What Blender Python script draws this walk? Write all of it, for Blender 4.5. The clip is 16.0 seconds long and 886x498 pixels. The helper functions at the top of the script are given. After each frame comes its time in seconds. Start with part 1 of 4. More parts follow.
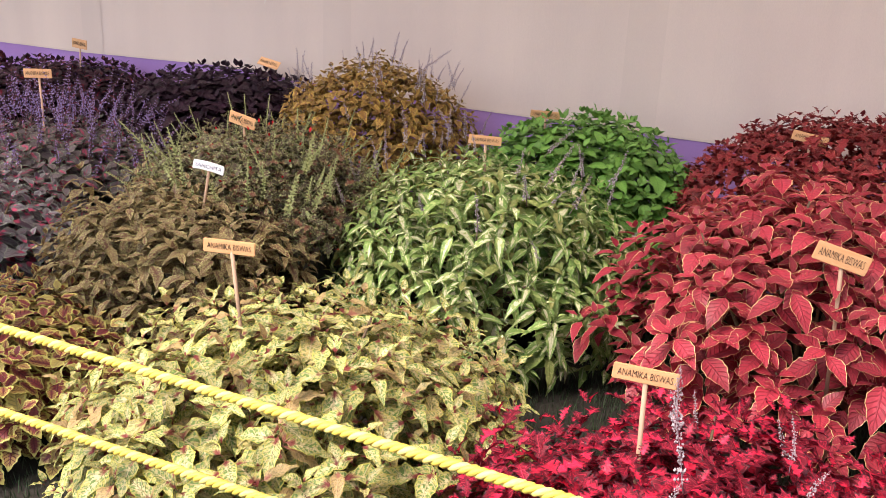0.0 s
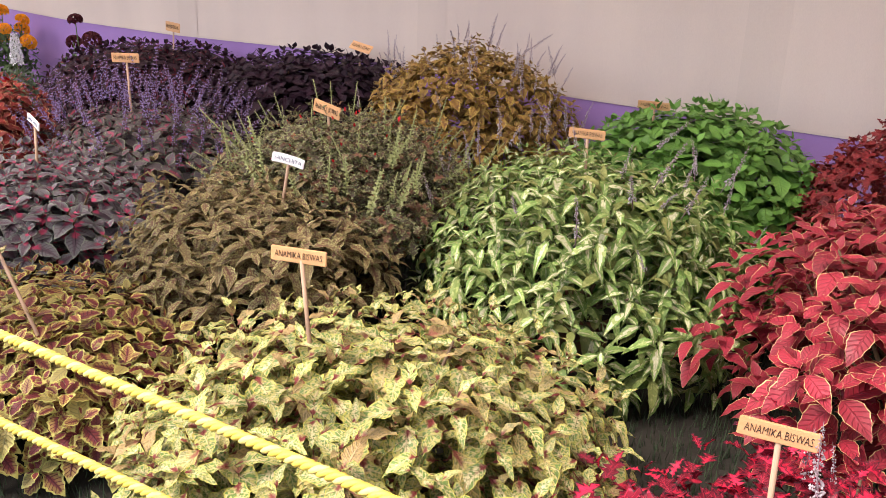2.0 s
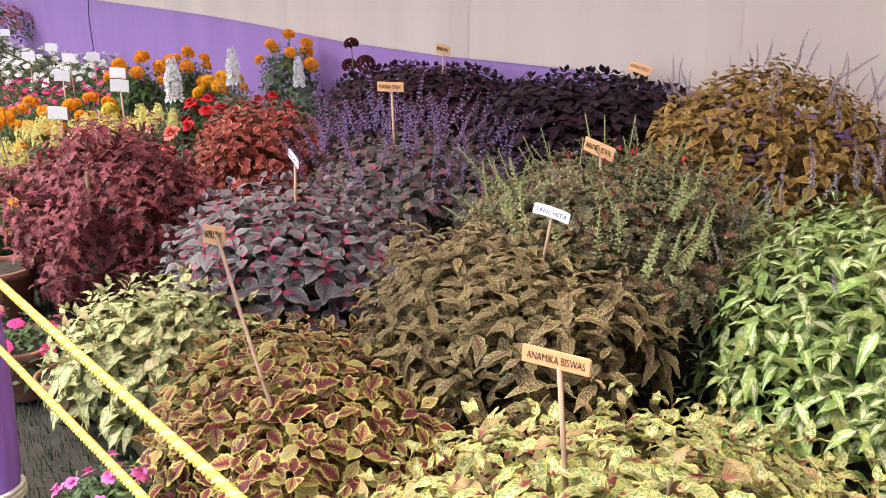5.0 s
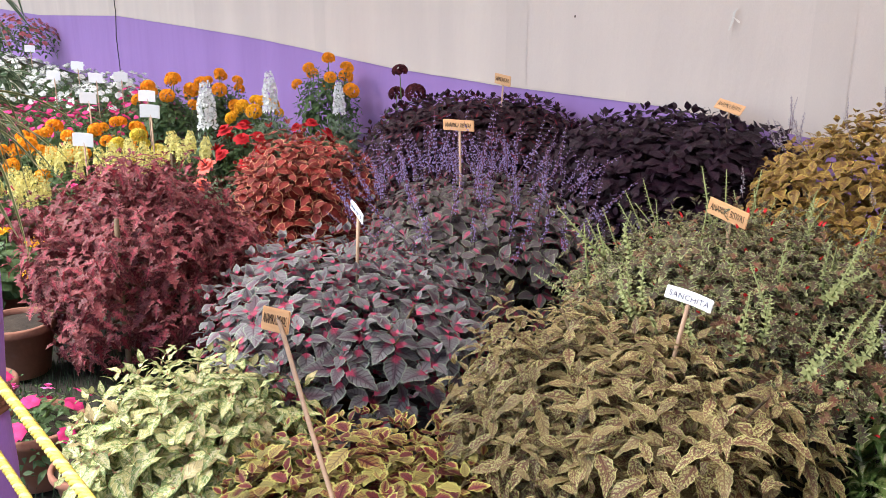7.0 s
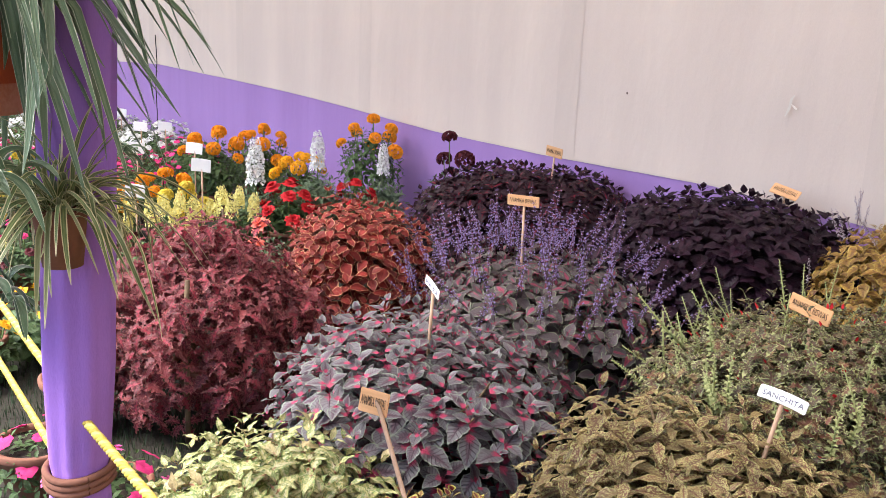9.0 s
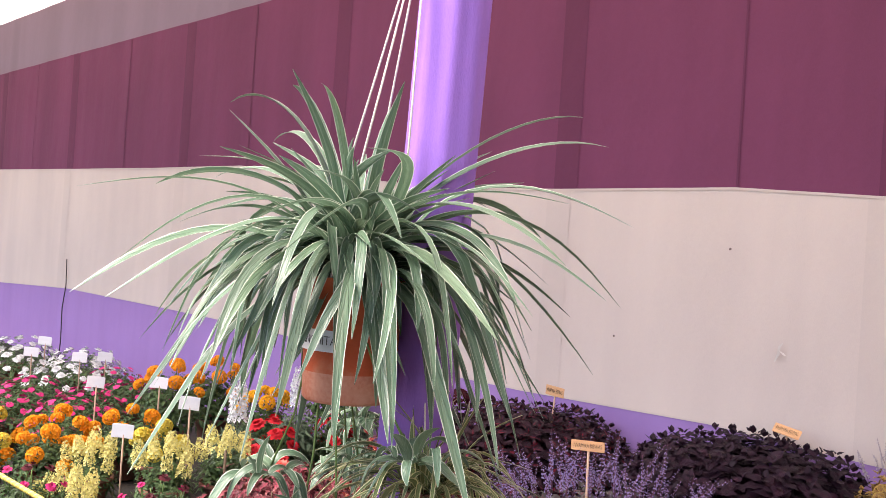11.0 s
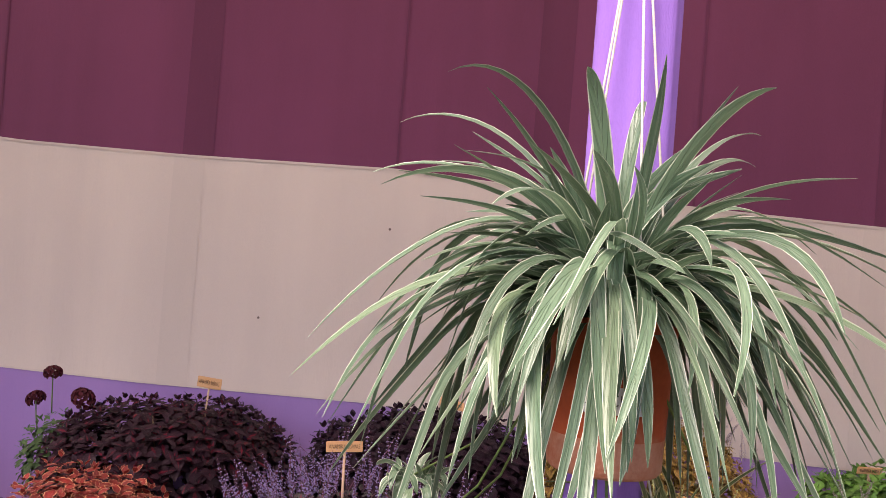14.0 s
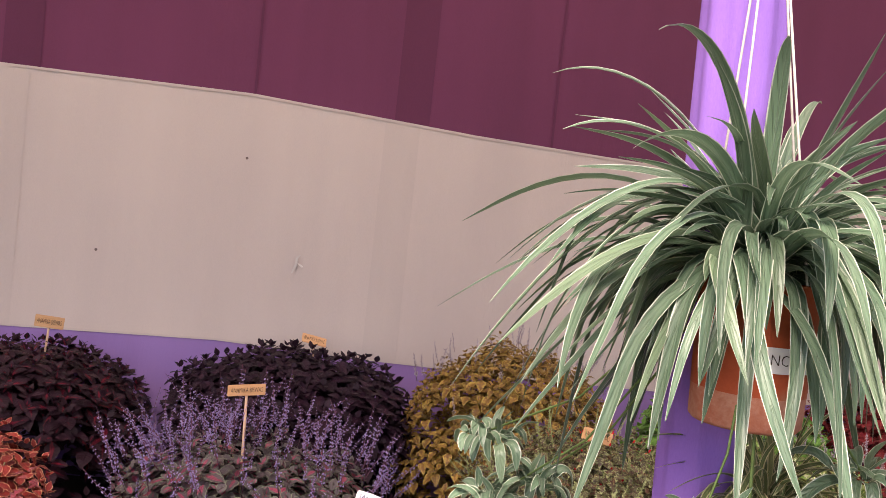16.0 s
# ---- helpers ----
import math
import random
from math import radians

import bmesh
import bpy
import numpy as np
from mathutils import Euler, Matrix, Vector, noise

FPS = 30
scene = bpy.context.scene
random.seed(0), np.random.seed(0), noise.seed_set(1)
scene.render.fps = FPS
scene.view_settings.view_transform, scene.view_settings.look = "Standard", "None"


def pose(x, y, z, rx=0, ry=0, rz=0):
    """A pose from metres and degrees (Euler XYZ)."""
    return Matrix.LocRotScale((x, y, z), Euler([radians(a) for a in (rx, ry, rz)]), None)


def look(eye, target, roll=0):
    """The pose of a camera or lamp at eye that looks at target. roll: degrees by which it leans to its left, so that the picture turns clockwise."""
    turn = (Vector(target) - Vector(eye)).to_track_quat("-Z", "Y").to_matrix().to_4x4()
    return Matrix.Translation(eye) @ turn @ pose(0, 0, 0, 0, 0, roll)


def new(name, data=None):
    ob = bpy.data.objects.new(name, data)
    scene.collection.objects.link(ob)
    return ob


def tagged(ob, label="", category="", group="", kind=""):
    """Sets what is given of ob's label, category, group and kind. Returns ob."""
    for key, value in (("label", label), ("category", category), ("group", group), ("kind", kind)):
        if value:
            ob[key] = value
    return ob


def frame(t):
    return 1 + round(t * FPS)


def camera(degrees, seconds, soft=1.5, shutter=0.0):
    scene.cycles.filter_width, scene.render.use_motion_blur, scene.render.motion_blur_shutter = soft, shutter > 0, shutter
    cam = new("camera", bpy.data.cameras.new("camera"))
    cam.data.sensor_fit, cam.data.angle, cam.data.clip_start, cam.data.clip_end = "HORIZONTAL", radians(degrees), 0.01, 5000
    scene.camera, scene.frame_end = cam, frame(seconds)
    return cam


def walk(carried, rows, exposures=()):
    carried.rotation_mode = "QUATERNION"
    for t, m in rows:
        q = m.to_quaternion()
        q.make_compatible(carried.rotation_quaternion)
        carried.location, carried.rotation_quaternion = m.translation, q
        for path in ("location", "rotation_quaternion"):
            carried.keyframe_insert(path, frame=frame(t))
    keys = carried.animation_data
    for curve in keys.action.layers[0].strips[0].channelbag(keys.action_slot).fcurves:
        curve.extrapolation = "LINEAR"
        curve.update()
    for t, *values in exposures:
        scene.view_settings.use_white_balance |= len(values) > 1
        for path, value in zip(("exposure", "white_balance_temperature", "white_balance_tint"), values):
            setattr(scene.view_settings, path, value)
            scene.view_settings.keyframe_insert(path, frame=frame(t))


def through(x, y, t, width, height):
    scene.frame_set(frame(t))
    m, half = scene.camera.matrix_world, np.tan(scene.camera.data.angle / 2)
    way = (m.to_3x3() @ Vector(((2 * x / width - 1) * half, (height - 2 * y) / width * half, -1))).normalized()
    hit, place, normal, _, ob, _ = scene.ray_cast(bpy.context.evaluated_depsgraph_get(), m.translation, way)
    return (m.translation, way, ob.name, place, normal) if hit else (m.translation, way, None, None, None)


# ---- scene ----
cam = camera(53.0, 16.0, 0.5)
PATH = [
    (0, (0.558, 1.084, 1.489), (-0.337, 2.77, 0.892), 2.7),
    (0.5, (0.54, 1.077, 1.496), (-0.364, 2.759, 0.901), 2.6),
    (1, (0.508, 1.113, 1.485), (-0.427, 2.778, 0.892), 2.3),
    (1.5, (0.47, 1.218, 1.462), (-0.537, 2.827, 0.829), 2.0),
    (2, (0.424, 1.331, 1.475), (-0.644, 2.895, 0.833), 2.2),
    (2.5, (0.406, 1.343, 1.518), (-0.679, 2.896, 0.876), 1.8),
    (3, (0.395, 1.372, 1.526), (-0.808, 2.845, 0.91), 1.4),
    (3.5, (0.37, 1.497, 1.536), (-0.924, 2.91, 0.962), 1.3),
    (4, (0.339, 1.638, 1.539), (-1.096, 2.903, 0.956), -0.3),
    (4.5, (0.282, 1.703, 1.533), (-1.219, 2.886, 0.943), -0.5),
    (5, (0.109, 1.667, 1.506), (-1.39, 2.829, 0.872), -0.9),
    (7.5, (-0.492, 1.832, 1.517), (-2.037, 2.965, 0.942), 0.8),
    (8, (-0.521, 1.845, 1.522), (-2.078, 2.973, 0.971), 1.7),
    (10.5, (-0.825, 0.943, 1.704), (-2.359, 2.217, 1.546), 3.7),
    (11, (-1.038, 0.765, 1.7), (-2.447, 2.184, 1.719), 3.8),
    (11.5, (-1.315, 0.642, 1.683), (-2.545, 2.219, 1.697), 5.2),
    (12, (-1.567, 0.598, 1.658), (-2.685, 2.256, 1.634), 4.9),
    (12.5, (-1.839, 0.534, 1.664), (-2.722, 2.328, 1.708), 6.8),
    (13, (-2.137, 0.455, 1.714), (-2.671, 2.381, 1.787), 5.8),
    (13.5, (-2.319, 0.377, 1.73), (-2.655, 2.348, 1.756), 7.0),
    (14, (-2.459, 0.463, 1.72), (-2.734, 2.444, 1.739), 4.6),
    (14.5, (-2.651, 0.506, 1.724), (-2.73, 2.505, 1.723), 6.4),
    (15, (-2.912, 0.474, 1.737), (-2.712, 2.462, 1.658), 3.9),
    (15.5, (-3.044, 0.442, 1.727), (-2.759, 2.42, 1.641), 6.6),
    (16, (-3.102, 0.528, 1.71), (-2.808, 2.504, 1.615), 6.2),
]
EXPOSURES = [(0.0, 1.08, 6700, 17), (5.0, 1.18, 6450, 15), (7.5, 1.33, 6100, 8), (10.5, 1.32, 6400, 18), (11.5, 1.0, 6450, 20), (12.5, 0.82, 6600, 23), (14.0, 0.66, 6900, 24), (15.0, 0.56, 7000, 23), (16.0, 0.72, 7000, 23)]
walk(cam, [(t, look(eye, target, roll)) for t, eye, target, roll in PATH], EXPOSURES)

# ---- world, sun and exposure ----
SUN_UP, SUN_ROUND = math.radians(50), math.radians(205)
world = bpy.data.worlds.new("sky")
scene.world = world
world.use_nodes = True
sky = world.node_tree.nodes.new("ShaderNodeTexSky")
sky.sky_type = "NISHITA"
sky.sun_disc = False
sky.sun_elevation, sky.sun_rotation = SUN_UP, SUN_ROUND
background = world.node_tree.nodes["Background"]
background.inputs["Strength"].default_value = 0.15
world.node_tree.links.new(sky.outputs[0], background.inputs[0])
sun = bpy.data.lights.new("sun", "SUN")
sun.energy, sun.angle, sun.color = 5.0, math.radians(32), (1.0, 0.92, 0.82)
sun_ob = new("sun", sun)
sun_way = Vector((math.sin(SUN_ROUND) * math.cos(SUN_UP), math.cos(SUN_ROUND) * math.cos(SUN_UP), math.sin(SUN_UP)))
sun_ob.matrix_world = look(sun_way * 30, (0, 0, 0))


# ---- materials ----
class Nodes:
    """Short hand for a node material."""

    def __init__(self, name):
        self.mat = bpy.data.materials.new(name)
        self.mat.use_nodes = True
        self.tree = self.mat.node_tree
        self.bsdf = self.tree.nodes["Principled BSDF"]
        self.out = self.tree.nodes["Material Output"]

    def put(self, socket, value):
        if isinstance(value, bpy.types.NodeSocket):
            self.tree.links.new(value, socket)
        elif isinstance(value, (tuple, list)) and len(value) == 3 and socket.type == "RGBA":
            socket.default_value = (*value, 1)
        else:
            socket.default_value = value

    def math(self, op, a, b=0.0, clamp=False):
        n = self.tree.nodes.new("ShaderNodeMath")
        n.operation, n.use_clamp = op, clamp
        self.put(n.inputs[0], a)
        self.put(n.inputs[1], b)
        return n.outputs[0]

    def step(self, x, lo, hi):
        n = self.tree.nodes.new("ShaderNodeMapRange")
        n.interpolation_type = "SMOOTHSTEP"
        self.put(n.inputs[0], x)
        n.inputs[1].default_value, n.inputs[2].default_value = lo, hi
        return n.outputs[0]

    def mix(self, f, a, b, blend="MIX"):
        n = self.tree.nodes.new("ShaderNodeMix")
        n.data_type, n.blend_type = "RGBA", blend
        self.put(n.inputs[0], f)
        self.put(n.inputs[6], a)
        self.put(n.inputs[7], b)
        return n.outputs[2]

    def coords(self, kind="Object", scale=(1, 1, 1)):
        n = self.tree.nodes.new("ShaderNodeTexCoord")
        m = self.tree.nodes.new("ShaderNodeMapping")
        m.inputs["Scale"].default_value = scale
        self.tree.links.new(n.outputs[kind], m.inputs[0])
        return m.outputs[0]

    def noise(self, scale, detail=3.0, where=None, rough=0.55):
        n = self.tree.nodes.new("ShaderNodeTexNoise")
        n.inputs["Scale"].default_value, n.inputs["Detail"].default_value = scale, detail
        n.inputs["Roughness"].default_value = rough
        self.tree.links.new(where or self.coords(), n.inputs["Vector"])
        return n.outputs[0]

    def random(self):
        """A number for each object and each island of a joined mesh."""
        a = self.tree.nodes.new("ShaderNodeObjectInfo").outputs["Random"]
        b = self.tree.nodes.new("ShaderNodeNewGeometry").outputs["Random Per Island"]
        return self.math("FRACT", self.math("ADD", a, self.math("MULTIPLY", b, 7.31)))

    def bump(self, height, strength=0.3, distance=0.01):
        n = self.tree.nodes.new("ShaderNodeBump")
        n.inputs["Strength"].default_value, n.inputs["Distance"].default_value = strength, distance
        self.tree.links.new(height, n.inputs["Height"])
        self.tree.links.new(n.outputs[0], self.bsdf.inputs["Normal"])

    def done(self, colour, rough=0.6, through=0.0, gloss=0.3):
        self.put(self.bsdf.inputs["Base Color"], colour)
        self.put(self.bsdf.inputs["Roughness"], rough)
        self.bsdf.inputs["Specular IOR Level"].default_value = gloss
        if through:
            t = self.tree.nodes.new("ShaderNodeBsdfTranslucent")
            self.put(t.inputs[0], colour)
            m = self.tree.nodes.new("ShaderNodeMixShader")
            m.inputs[0].default_value = through
            self.tree.links.new(self.bsdf.outputs[0], m.inputs[1])
            self.tree.links.new(t.outputs[0], m.inputs[2])
            self.tree.links.new(m.outputs[0], self.out.inputs[0])
        return self.mat


def leaf_material(name, centre, middle, rim, vein=None, core=0.35, edge=0.86, veins=0.0, patch=None, patchy=0.0, patch_scale=60.0,
                  rough=0.5, old=None, spread=0.35, gloss=0.35, base=None, base_reach=0.25):
    """A leaf whose colours run from the midrib out: centre, middle, rim; veins and ragged patches over them."""
    n = Nodes(name)
    uv = n.tree.nodes.new("ShaderNodeUVMap")
    sep = n.tree.nodes.new("ShaderNodeSeparateXYZ")
    n.tree.links.new(uv.outputs[0], sep.inputs[0])
    u, v = sep.outputs[0], sep.outputs[1]
    rnd = n.random()
    off = n.math("ABSOLUTE", n.math("SUBTRACT", n.math("MULTIPLY", u, 2.0), 1.0))
    shift = n.tree.nodes.new("ShaderNodeVectorMath")
    shift.operation = "ADD"
    n.tree.links.new(n.coords(), shift.inputs[0])
    n.tree.links.new(n.math("MULTIPLY", rnd, 9.0), shift.inputs[1])
    where = shift.outputs[0]
    fine = n.noise(patch_scale, 3, where)
    ragged = n.math("ADD", off, n.math("MULTIPLY", n.math("SUBTRACT", fine, 0.5), 0.5))
    tip = n.math("MULTIPLY", v, v)
    reach = n.math("ADD", ragged, n.math("MULTIPLY", tip, 0.35))
    reach = n.math("ADD", reach, n.math("MULTIPLY", n.math("SUBTRACT", rnd, 0.5), spread))
    colour = n.mix(n.step(reach, core - 0.14, core + 0.14), centre, middle)
    if patchy:
        n2 = n.noise(patch_scale * 1.7, 2, where)
        mask = n.step(n2, 0.62 - patchy * 0.3, 0.70 - patchy * 0.3)
        colour = n.mix(mask, colour, patch or rim)
    rib = n.math("ABSOLUTE", n.math("SUBTRACT", n.math("FRACT", n.math("SUBTRACT", n.math("MULTIPLY", v, 8.0), n.math("MULTIPLY", off, 1.6))), 0.5))
    lines = n.math("SUBTRACT", 1.0, n.step(n.math("MINIMUM", rib, n.math("MULTIPLY", off, 1.6)), 0.05, 0.17))
    if veins:
        colour = n.mix(n.math("MULTIPLY", lines, veins), colour, vein or centre)
    band = n.math("MAXIMUM", n.math("ADD", off, n.math("MULTIPLY", n.math("SUBTRACT", fine, 0.5), 0.12)), n.math("ADD", v, -0.06))
    colour = n.mix(n.step(band, edge - 0.05, edge + 0.05), colour, rim)
    if base:
        root = n.math("ADD", v, n.math("ADD", n.math("MULTIPLY", off, 0.22), n.math("MULTIPLY", n.math("SUBTRACT", fine, 0.5), 0.3)))
        colour = n.mix(n.step(root, base_reach + 0.1, base_reach - 0.08), colour, base)
    if old:
        colour = n.mix(n.math("MULTIPLY", n.step(rnd, 0.75, 1.0), 0.5), colour, old)
    shade = n.math("ADD", 0.66, n.math("MULTIPLY", n.math("FRACT", n.math("MULTIPLY", rnd, 5.7)), 0.6))
    grey = n.tree.nodes.new("ShaderNodeCombineColor")
    for i in range(3):
        n.tree.links.new(shade, grey.inputs[i])
    colour = n.mix(1.0, colour, grey.outputs[0], "MULTIPLY")
    n.bump(n.math("ADD", n.math("MULTIPLY", lines, -0.7), n.math("MULTIPLY", fine, 0.6)), 0.7, 0.005)
    return n.done(colour, rough, 0.22, gloss)


def plain_material(name, colour, other=None, scale=12.0, rough=0.7, relief=0.25, through=0.0, gloss=0.3, stretch=(1, 1, 1), dirt=None):
    """Two tones of a colour mixed by grain at two scales, with fine relief."""
    n = Nodes(name)
    where = n.coords(scale=stretch)
    big, small = n.noise(scale, 4, where), n.noise(scale * 9, 3, where)
    other = other or tuple(c * 0.65 for c in colour)
    mixed = n.mix(n.step(n.math("ADD", n.math("MULTIPLY", big, 0.7), n.math("MULTIPLY", small, 0.3)), 0.3, 0.7), other, colour)
    if dirt:
        mixed = n.mix(n.step(n.noise(scale * 0.45, 5, where), 0.55, 0.68), mixed, dirt)
    rnd = n.math("ADD", 0.85, n.math("MULTIPLY", n.random(), 0.3))
    grey = n.tree.nodes.new("ShaderNodeCombineColor")
    for i in range(3):
        n.tree.links.new(rnd, grey.inputs[i])
    mixed = n.mix(1.0, mixed, grey.outputs[0], "MULTIPLY")
    n.bump(n.math("ADD", big, n.math("MULTIPLY", small, 0.5)), relief, 0.006)
    return n.done(mixed, rough, through, gloss)


def cloth_material(name, colour, other, through=0.0):
    """Woven cloth with faint vertical tone changes, wrinkles and stains."""
    n = Nodes(name)
    where = n.coords()
    weave = n.noise(420, 2, n.coords(scale=(1, 1, 0.25)))
    stripe = n.noise(1.6, 3, n.coords(scale=(1.0, 1.0, 0.12)))
    blot = n.noise(1.1, 5, where)
    crease = n.noise(7, 4, n.coords(scale=(1.2, 1, 0.35)))
    tone = n.math("ADD", n.math("MULTIPLY", stripe, 0.6), n.math("ADD", n.math("MULTIPLY", blot, 0.2), n.math("MULTIPLY", weave, 0.2)))
    colour = n.mix(n.step(tone, 0.32, 0.66), other, colour)
    n.bump(n.math("ADD", crease, n.math("MULTIPLY", weave, 0.08)), 0.22, 0.05)
    return n.done(colour, 0.85, through, 0.15)


M = {
    "cloth_purple": cloth_material("purple cloth", (0.35, 0.21, 0.48), (0.30, 0.175, 0.415)),
    "cloth_beige": cloth_material("beige cloth", (0.66, 0.55, 0.485), (0.56, 0.465, 0.42)),
    "cloth_maroon": cloth_material("maroon cloth", (0.188, 0.050, 0.106), (0.145, 0.040, 0.082)),
    "cloth_mauve": cloth_material("mauve cloth", (0.26, 0.19, 0.24), (0.22, 0.16, 0.2)),
    # darker tones standing in for shade of poles behind the cloth; also seams, hems
    "cloth_shade_seam": cloth_material("doubled maroon cloth", (0.150, 0.040, 0.084), (0.115, 0.032, 0.065)),
    "cloth_shade_hem": cloth_material("doubled beige cloth", (0.625, 0.52, 0.46), (0.54, 0.45, 0.405)),
    "cloth_roof": cloth_material("cream roof cloth", (0.84, 0.75, 0.64), (0.80, 0.71, 0.59), 0.75),
    "cloth_pillar": cloth_material("satin purple cloth", (0.36, 0.19, 0.62), (0.30, 0.15, 0.54)),
    "soil": plain_material("soil", (0.045, 0.033, 0.024), (0.02, 0.015, 0.012), 30, 0.95, 0.8),
    "ground": plain_material("earth", (0.04, 0.034, 0.027), (0.022, 0.02, 0.016), 6, 0.95, 0.8),
    "grass": plain_material("grass", (0.045, 0.075, 0.035), (0.025, 0.045, 0.022), 5, 0.7, 0.1, 0.2),
    "clay": plain_material("clay", (0.24, 0.105, 0.07), (0.17, 0.075, 0.052), 9, 0.85, 0.3, dirt=(0.27, 0.2, 0.17)),
    "clay_bright": plain_material("orange painted clay", (0.52, 0.10, 0.035), (0.42, 0.075, 0.028), 14, 0.6, 0.25, dirt=(0.50, 0.21, 0.12)),
    "clay_chalky": plain_material("chalky clay", (0.56, 0.28, 0.2), (0.45, 0.14, 0.08), 14, 0.9, 0.5),
    "stem": plain_material("stem", (0.16, 0.11, 0.06), (0.09, 0.06, 0.04), 20, 0.8, 0.4),
    "stem_green": plain_material("green stem", (0.16, 0.24, 0.07), (0.10, 0.16, 0.05), 20, 0.6, 0.2),
    "bamboo": plain_material("bamboo stick", (0.50, 0.34, 0.24), (0.38, 0.25, 0.17), 8, 0.7, 0.3, stretch=(3, 3, 0.4)),
    "plaque": plain_material("plywood plaque", (0.66, 0.38, 0.19), (0.56, 0.30, 0.14), 25, 0.6, 0.2, stretch=(0.4, 3, 3)),
    "paper": plain_material("white card", (0.80, 0.79, 0.80), (0.74, 0.73, 0.75), 10, 0.6, 0.05),
    "chalk": plain_material("chalky white", (0.76, 0.70, 0.64), (0.70, 0.62, 0.56), 30, 0.9, 0.1),
    "stain": plain_material("brown stain", (0.20, 0.14, 0.12), (0.14, 0.1, 0.09), 30, 0.9, 0.1),
    "ink": plain_material("dark ink", (0.03, 0.02, 0.02), (0.02, 0.015, 0.015), 10, 0.6, 0.0),
    "ink_blue": plain_material("blue ink", (0.03, 0.03, 0.12), (0.02, 0.02, 0.1), 10, 0.6, 0.0),
    "rope_yellow": plain_material("yellow rope", (0.60, 0.47, 0.08), (0.54, 0.42, 0.07), 60, 0.5, 0.3),
    "rope_pale": plain_material("pale yellow rope", (0.64, 0.54, 0.17), (0.60, 0.49, 0.14), 60, 0.5, 0.3),
    "rope_white": plain_material("white rope", (0.82, 0.78, 0.66), (0.7, 0.65, 0.5), 60, 0.6, 0.3),
    "string": plain_material("white string", (0.78, 0.74, 0.66), (0.62, 0.57, 0.5), 80, 0.7, 0.2),
}


# ---- mesh helpers ----


def mesh_from(name, verts, faces, material, uvs=None, smooth=True):
    me = bpy.data.meshes.new(name)
    me.from_pydata([tuple(v) for v in verts], [], [tuple(int(i) for i in q) for q in faces])
    if uvs is not None:
        layer = me.uv_layers.new(name="UVMap")
        loops = np.empty(len(me.loops), dtype=np.int32)
        me.loops.foreach_get("vertex_index", loops)
        layer.data.foreach_set("uv", np.asarray(uvs, dtype=np.float32)[loops].ravel())
    if smooth:
        me.polygons.foreach_set("use_smooth", np.ones(len(me.polygons), dtype=bool))
    me.materials.append(material)
    me.update()
    return me


def thing(name, place, label, category, group="", kind="", turn=0.0):
    ob = new(name)
    ob.matrix_basis = pose(*place, 0, 0, turn)
    ob.empty_display_size = 0.1
    return tagged(ob, label, category, group, kind)


def part(name, data, parent, label="", place=None, kind=""):
    """A mesh under a thing or a part, at a local pose."""
    ob = new(name, data)
    ob.parent = parent
    if place is not None:
        ob.matrix_basis = place
    return tagged(ob, label, kind=kind)


def lathe(profile, n=28, ripple=0.0, waves=0, seed=0):
    """Verts and faces of a profile of (radius, z) turned round z."""
    verts, faces = [], []
    for k, (r, z) in enumerate(profile):
        for i in range(n):
            a = 2 * math.pi * i / n
            rr = r * (1 + ripple * math.sin(waves * a + 0.7 * math.sin(3 * z + seed)))
            verts.append((rr * math.cos(a), rr * math.sin(a), z))
    for k in range(len(profile) - 1):
        for i in range(n):
            j = (i + 1) % n
            faces.append((k * n + i, k * n + j, (k + 1) * n + j, (k + 1) * n + i))
    return verts, faces


def tube(points, radii, n=6, cap=True):
    """Verts and faces of a tube along points."""
    pts = [Vector(p) for p in points]
    verts, faces = [], []
    for k, p in enumerate(pts):
        d = (pts[min(k + 1, len(pts) - 1)] - pts[max(k - 1, 0)]).normalized()
        a = d.orthogonal().normalized() if k == 0 else (a - d * a.dot(d)).normalized()
        b = d.cross(a)
        r = radii[k] if isinstance(radii, (list, tuple)) else radii
        for i in range(n):
            t = 2 * math.pi * i / n
            verts.append(p + r * (math.cos(t) * a + math.sin(t) * b))
    for k in range(len(pts) - 1):
        for i in range(n):
            j = (i + 1) % n
            faces.append((k * n + i, k * n + j, (k + 1) * n + j, (k + 1) * n + i))
    if cap:
        faces.append(tuple(range(n))[::-1])
        faces.append(tuple(range((len(pts) - 1) * n, len(pts) * n)))
    return verts, faces


def rounded_box(sx, sy, sz, bevel=0.003, bend=0.0):
    bm = bmesh.new()
    bmesh.ops.create_cube(bm, size=1)
    bmesh.ops.scale(bm, vec=(sx, sy, sz), verts=bm.verts)
    bmesh.ops.subdivide_edges(bm, edges=[e for e in bm.edges if abs((e.verts[0].co - e.verts[1].co).x) > sx / 2], cuts=5)
    bmesh.ops.bevel(bm, geom=[e for e in bm.edges if e.calc_face_angle(0) > 0.5], offset=bevel, segments=2, affect="EDGES")
    for v in bm.verts:
        v.co.z += bend * (1 - (2 * v.co.x / sx) ** 2)
    return bm


def bm_mesh(name, bm, material, smooth=False):
    me = bpy.data.meshes.new(name)
    bm.to_mesh(me)
    bm.free()
    me.materials.append(material)
    if smooth:
        me.polygons.foreach_set("use_smooth", np.ones(len(me.polygons), dtype=bool))
    return me


def join(pieces):
    """One verts-and-faces pair from several."""
    verts, faces = [], []
    for v, f in pieces:
        k = len(verts)
        verts.extend(v)
        faces.extend(tuple(i + k for i in q) for q in f)
    return verts, faces


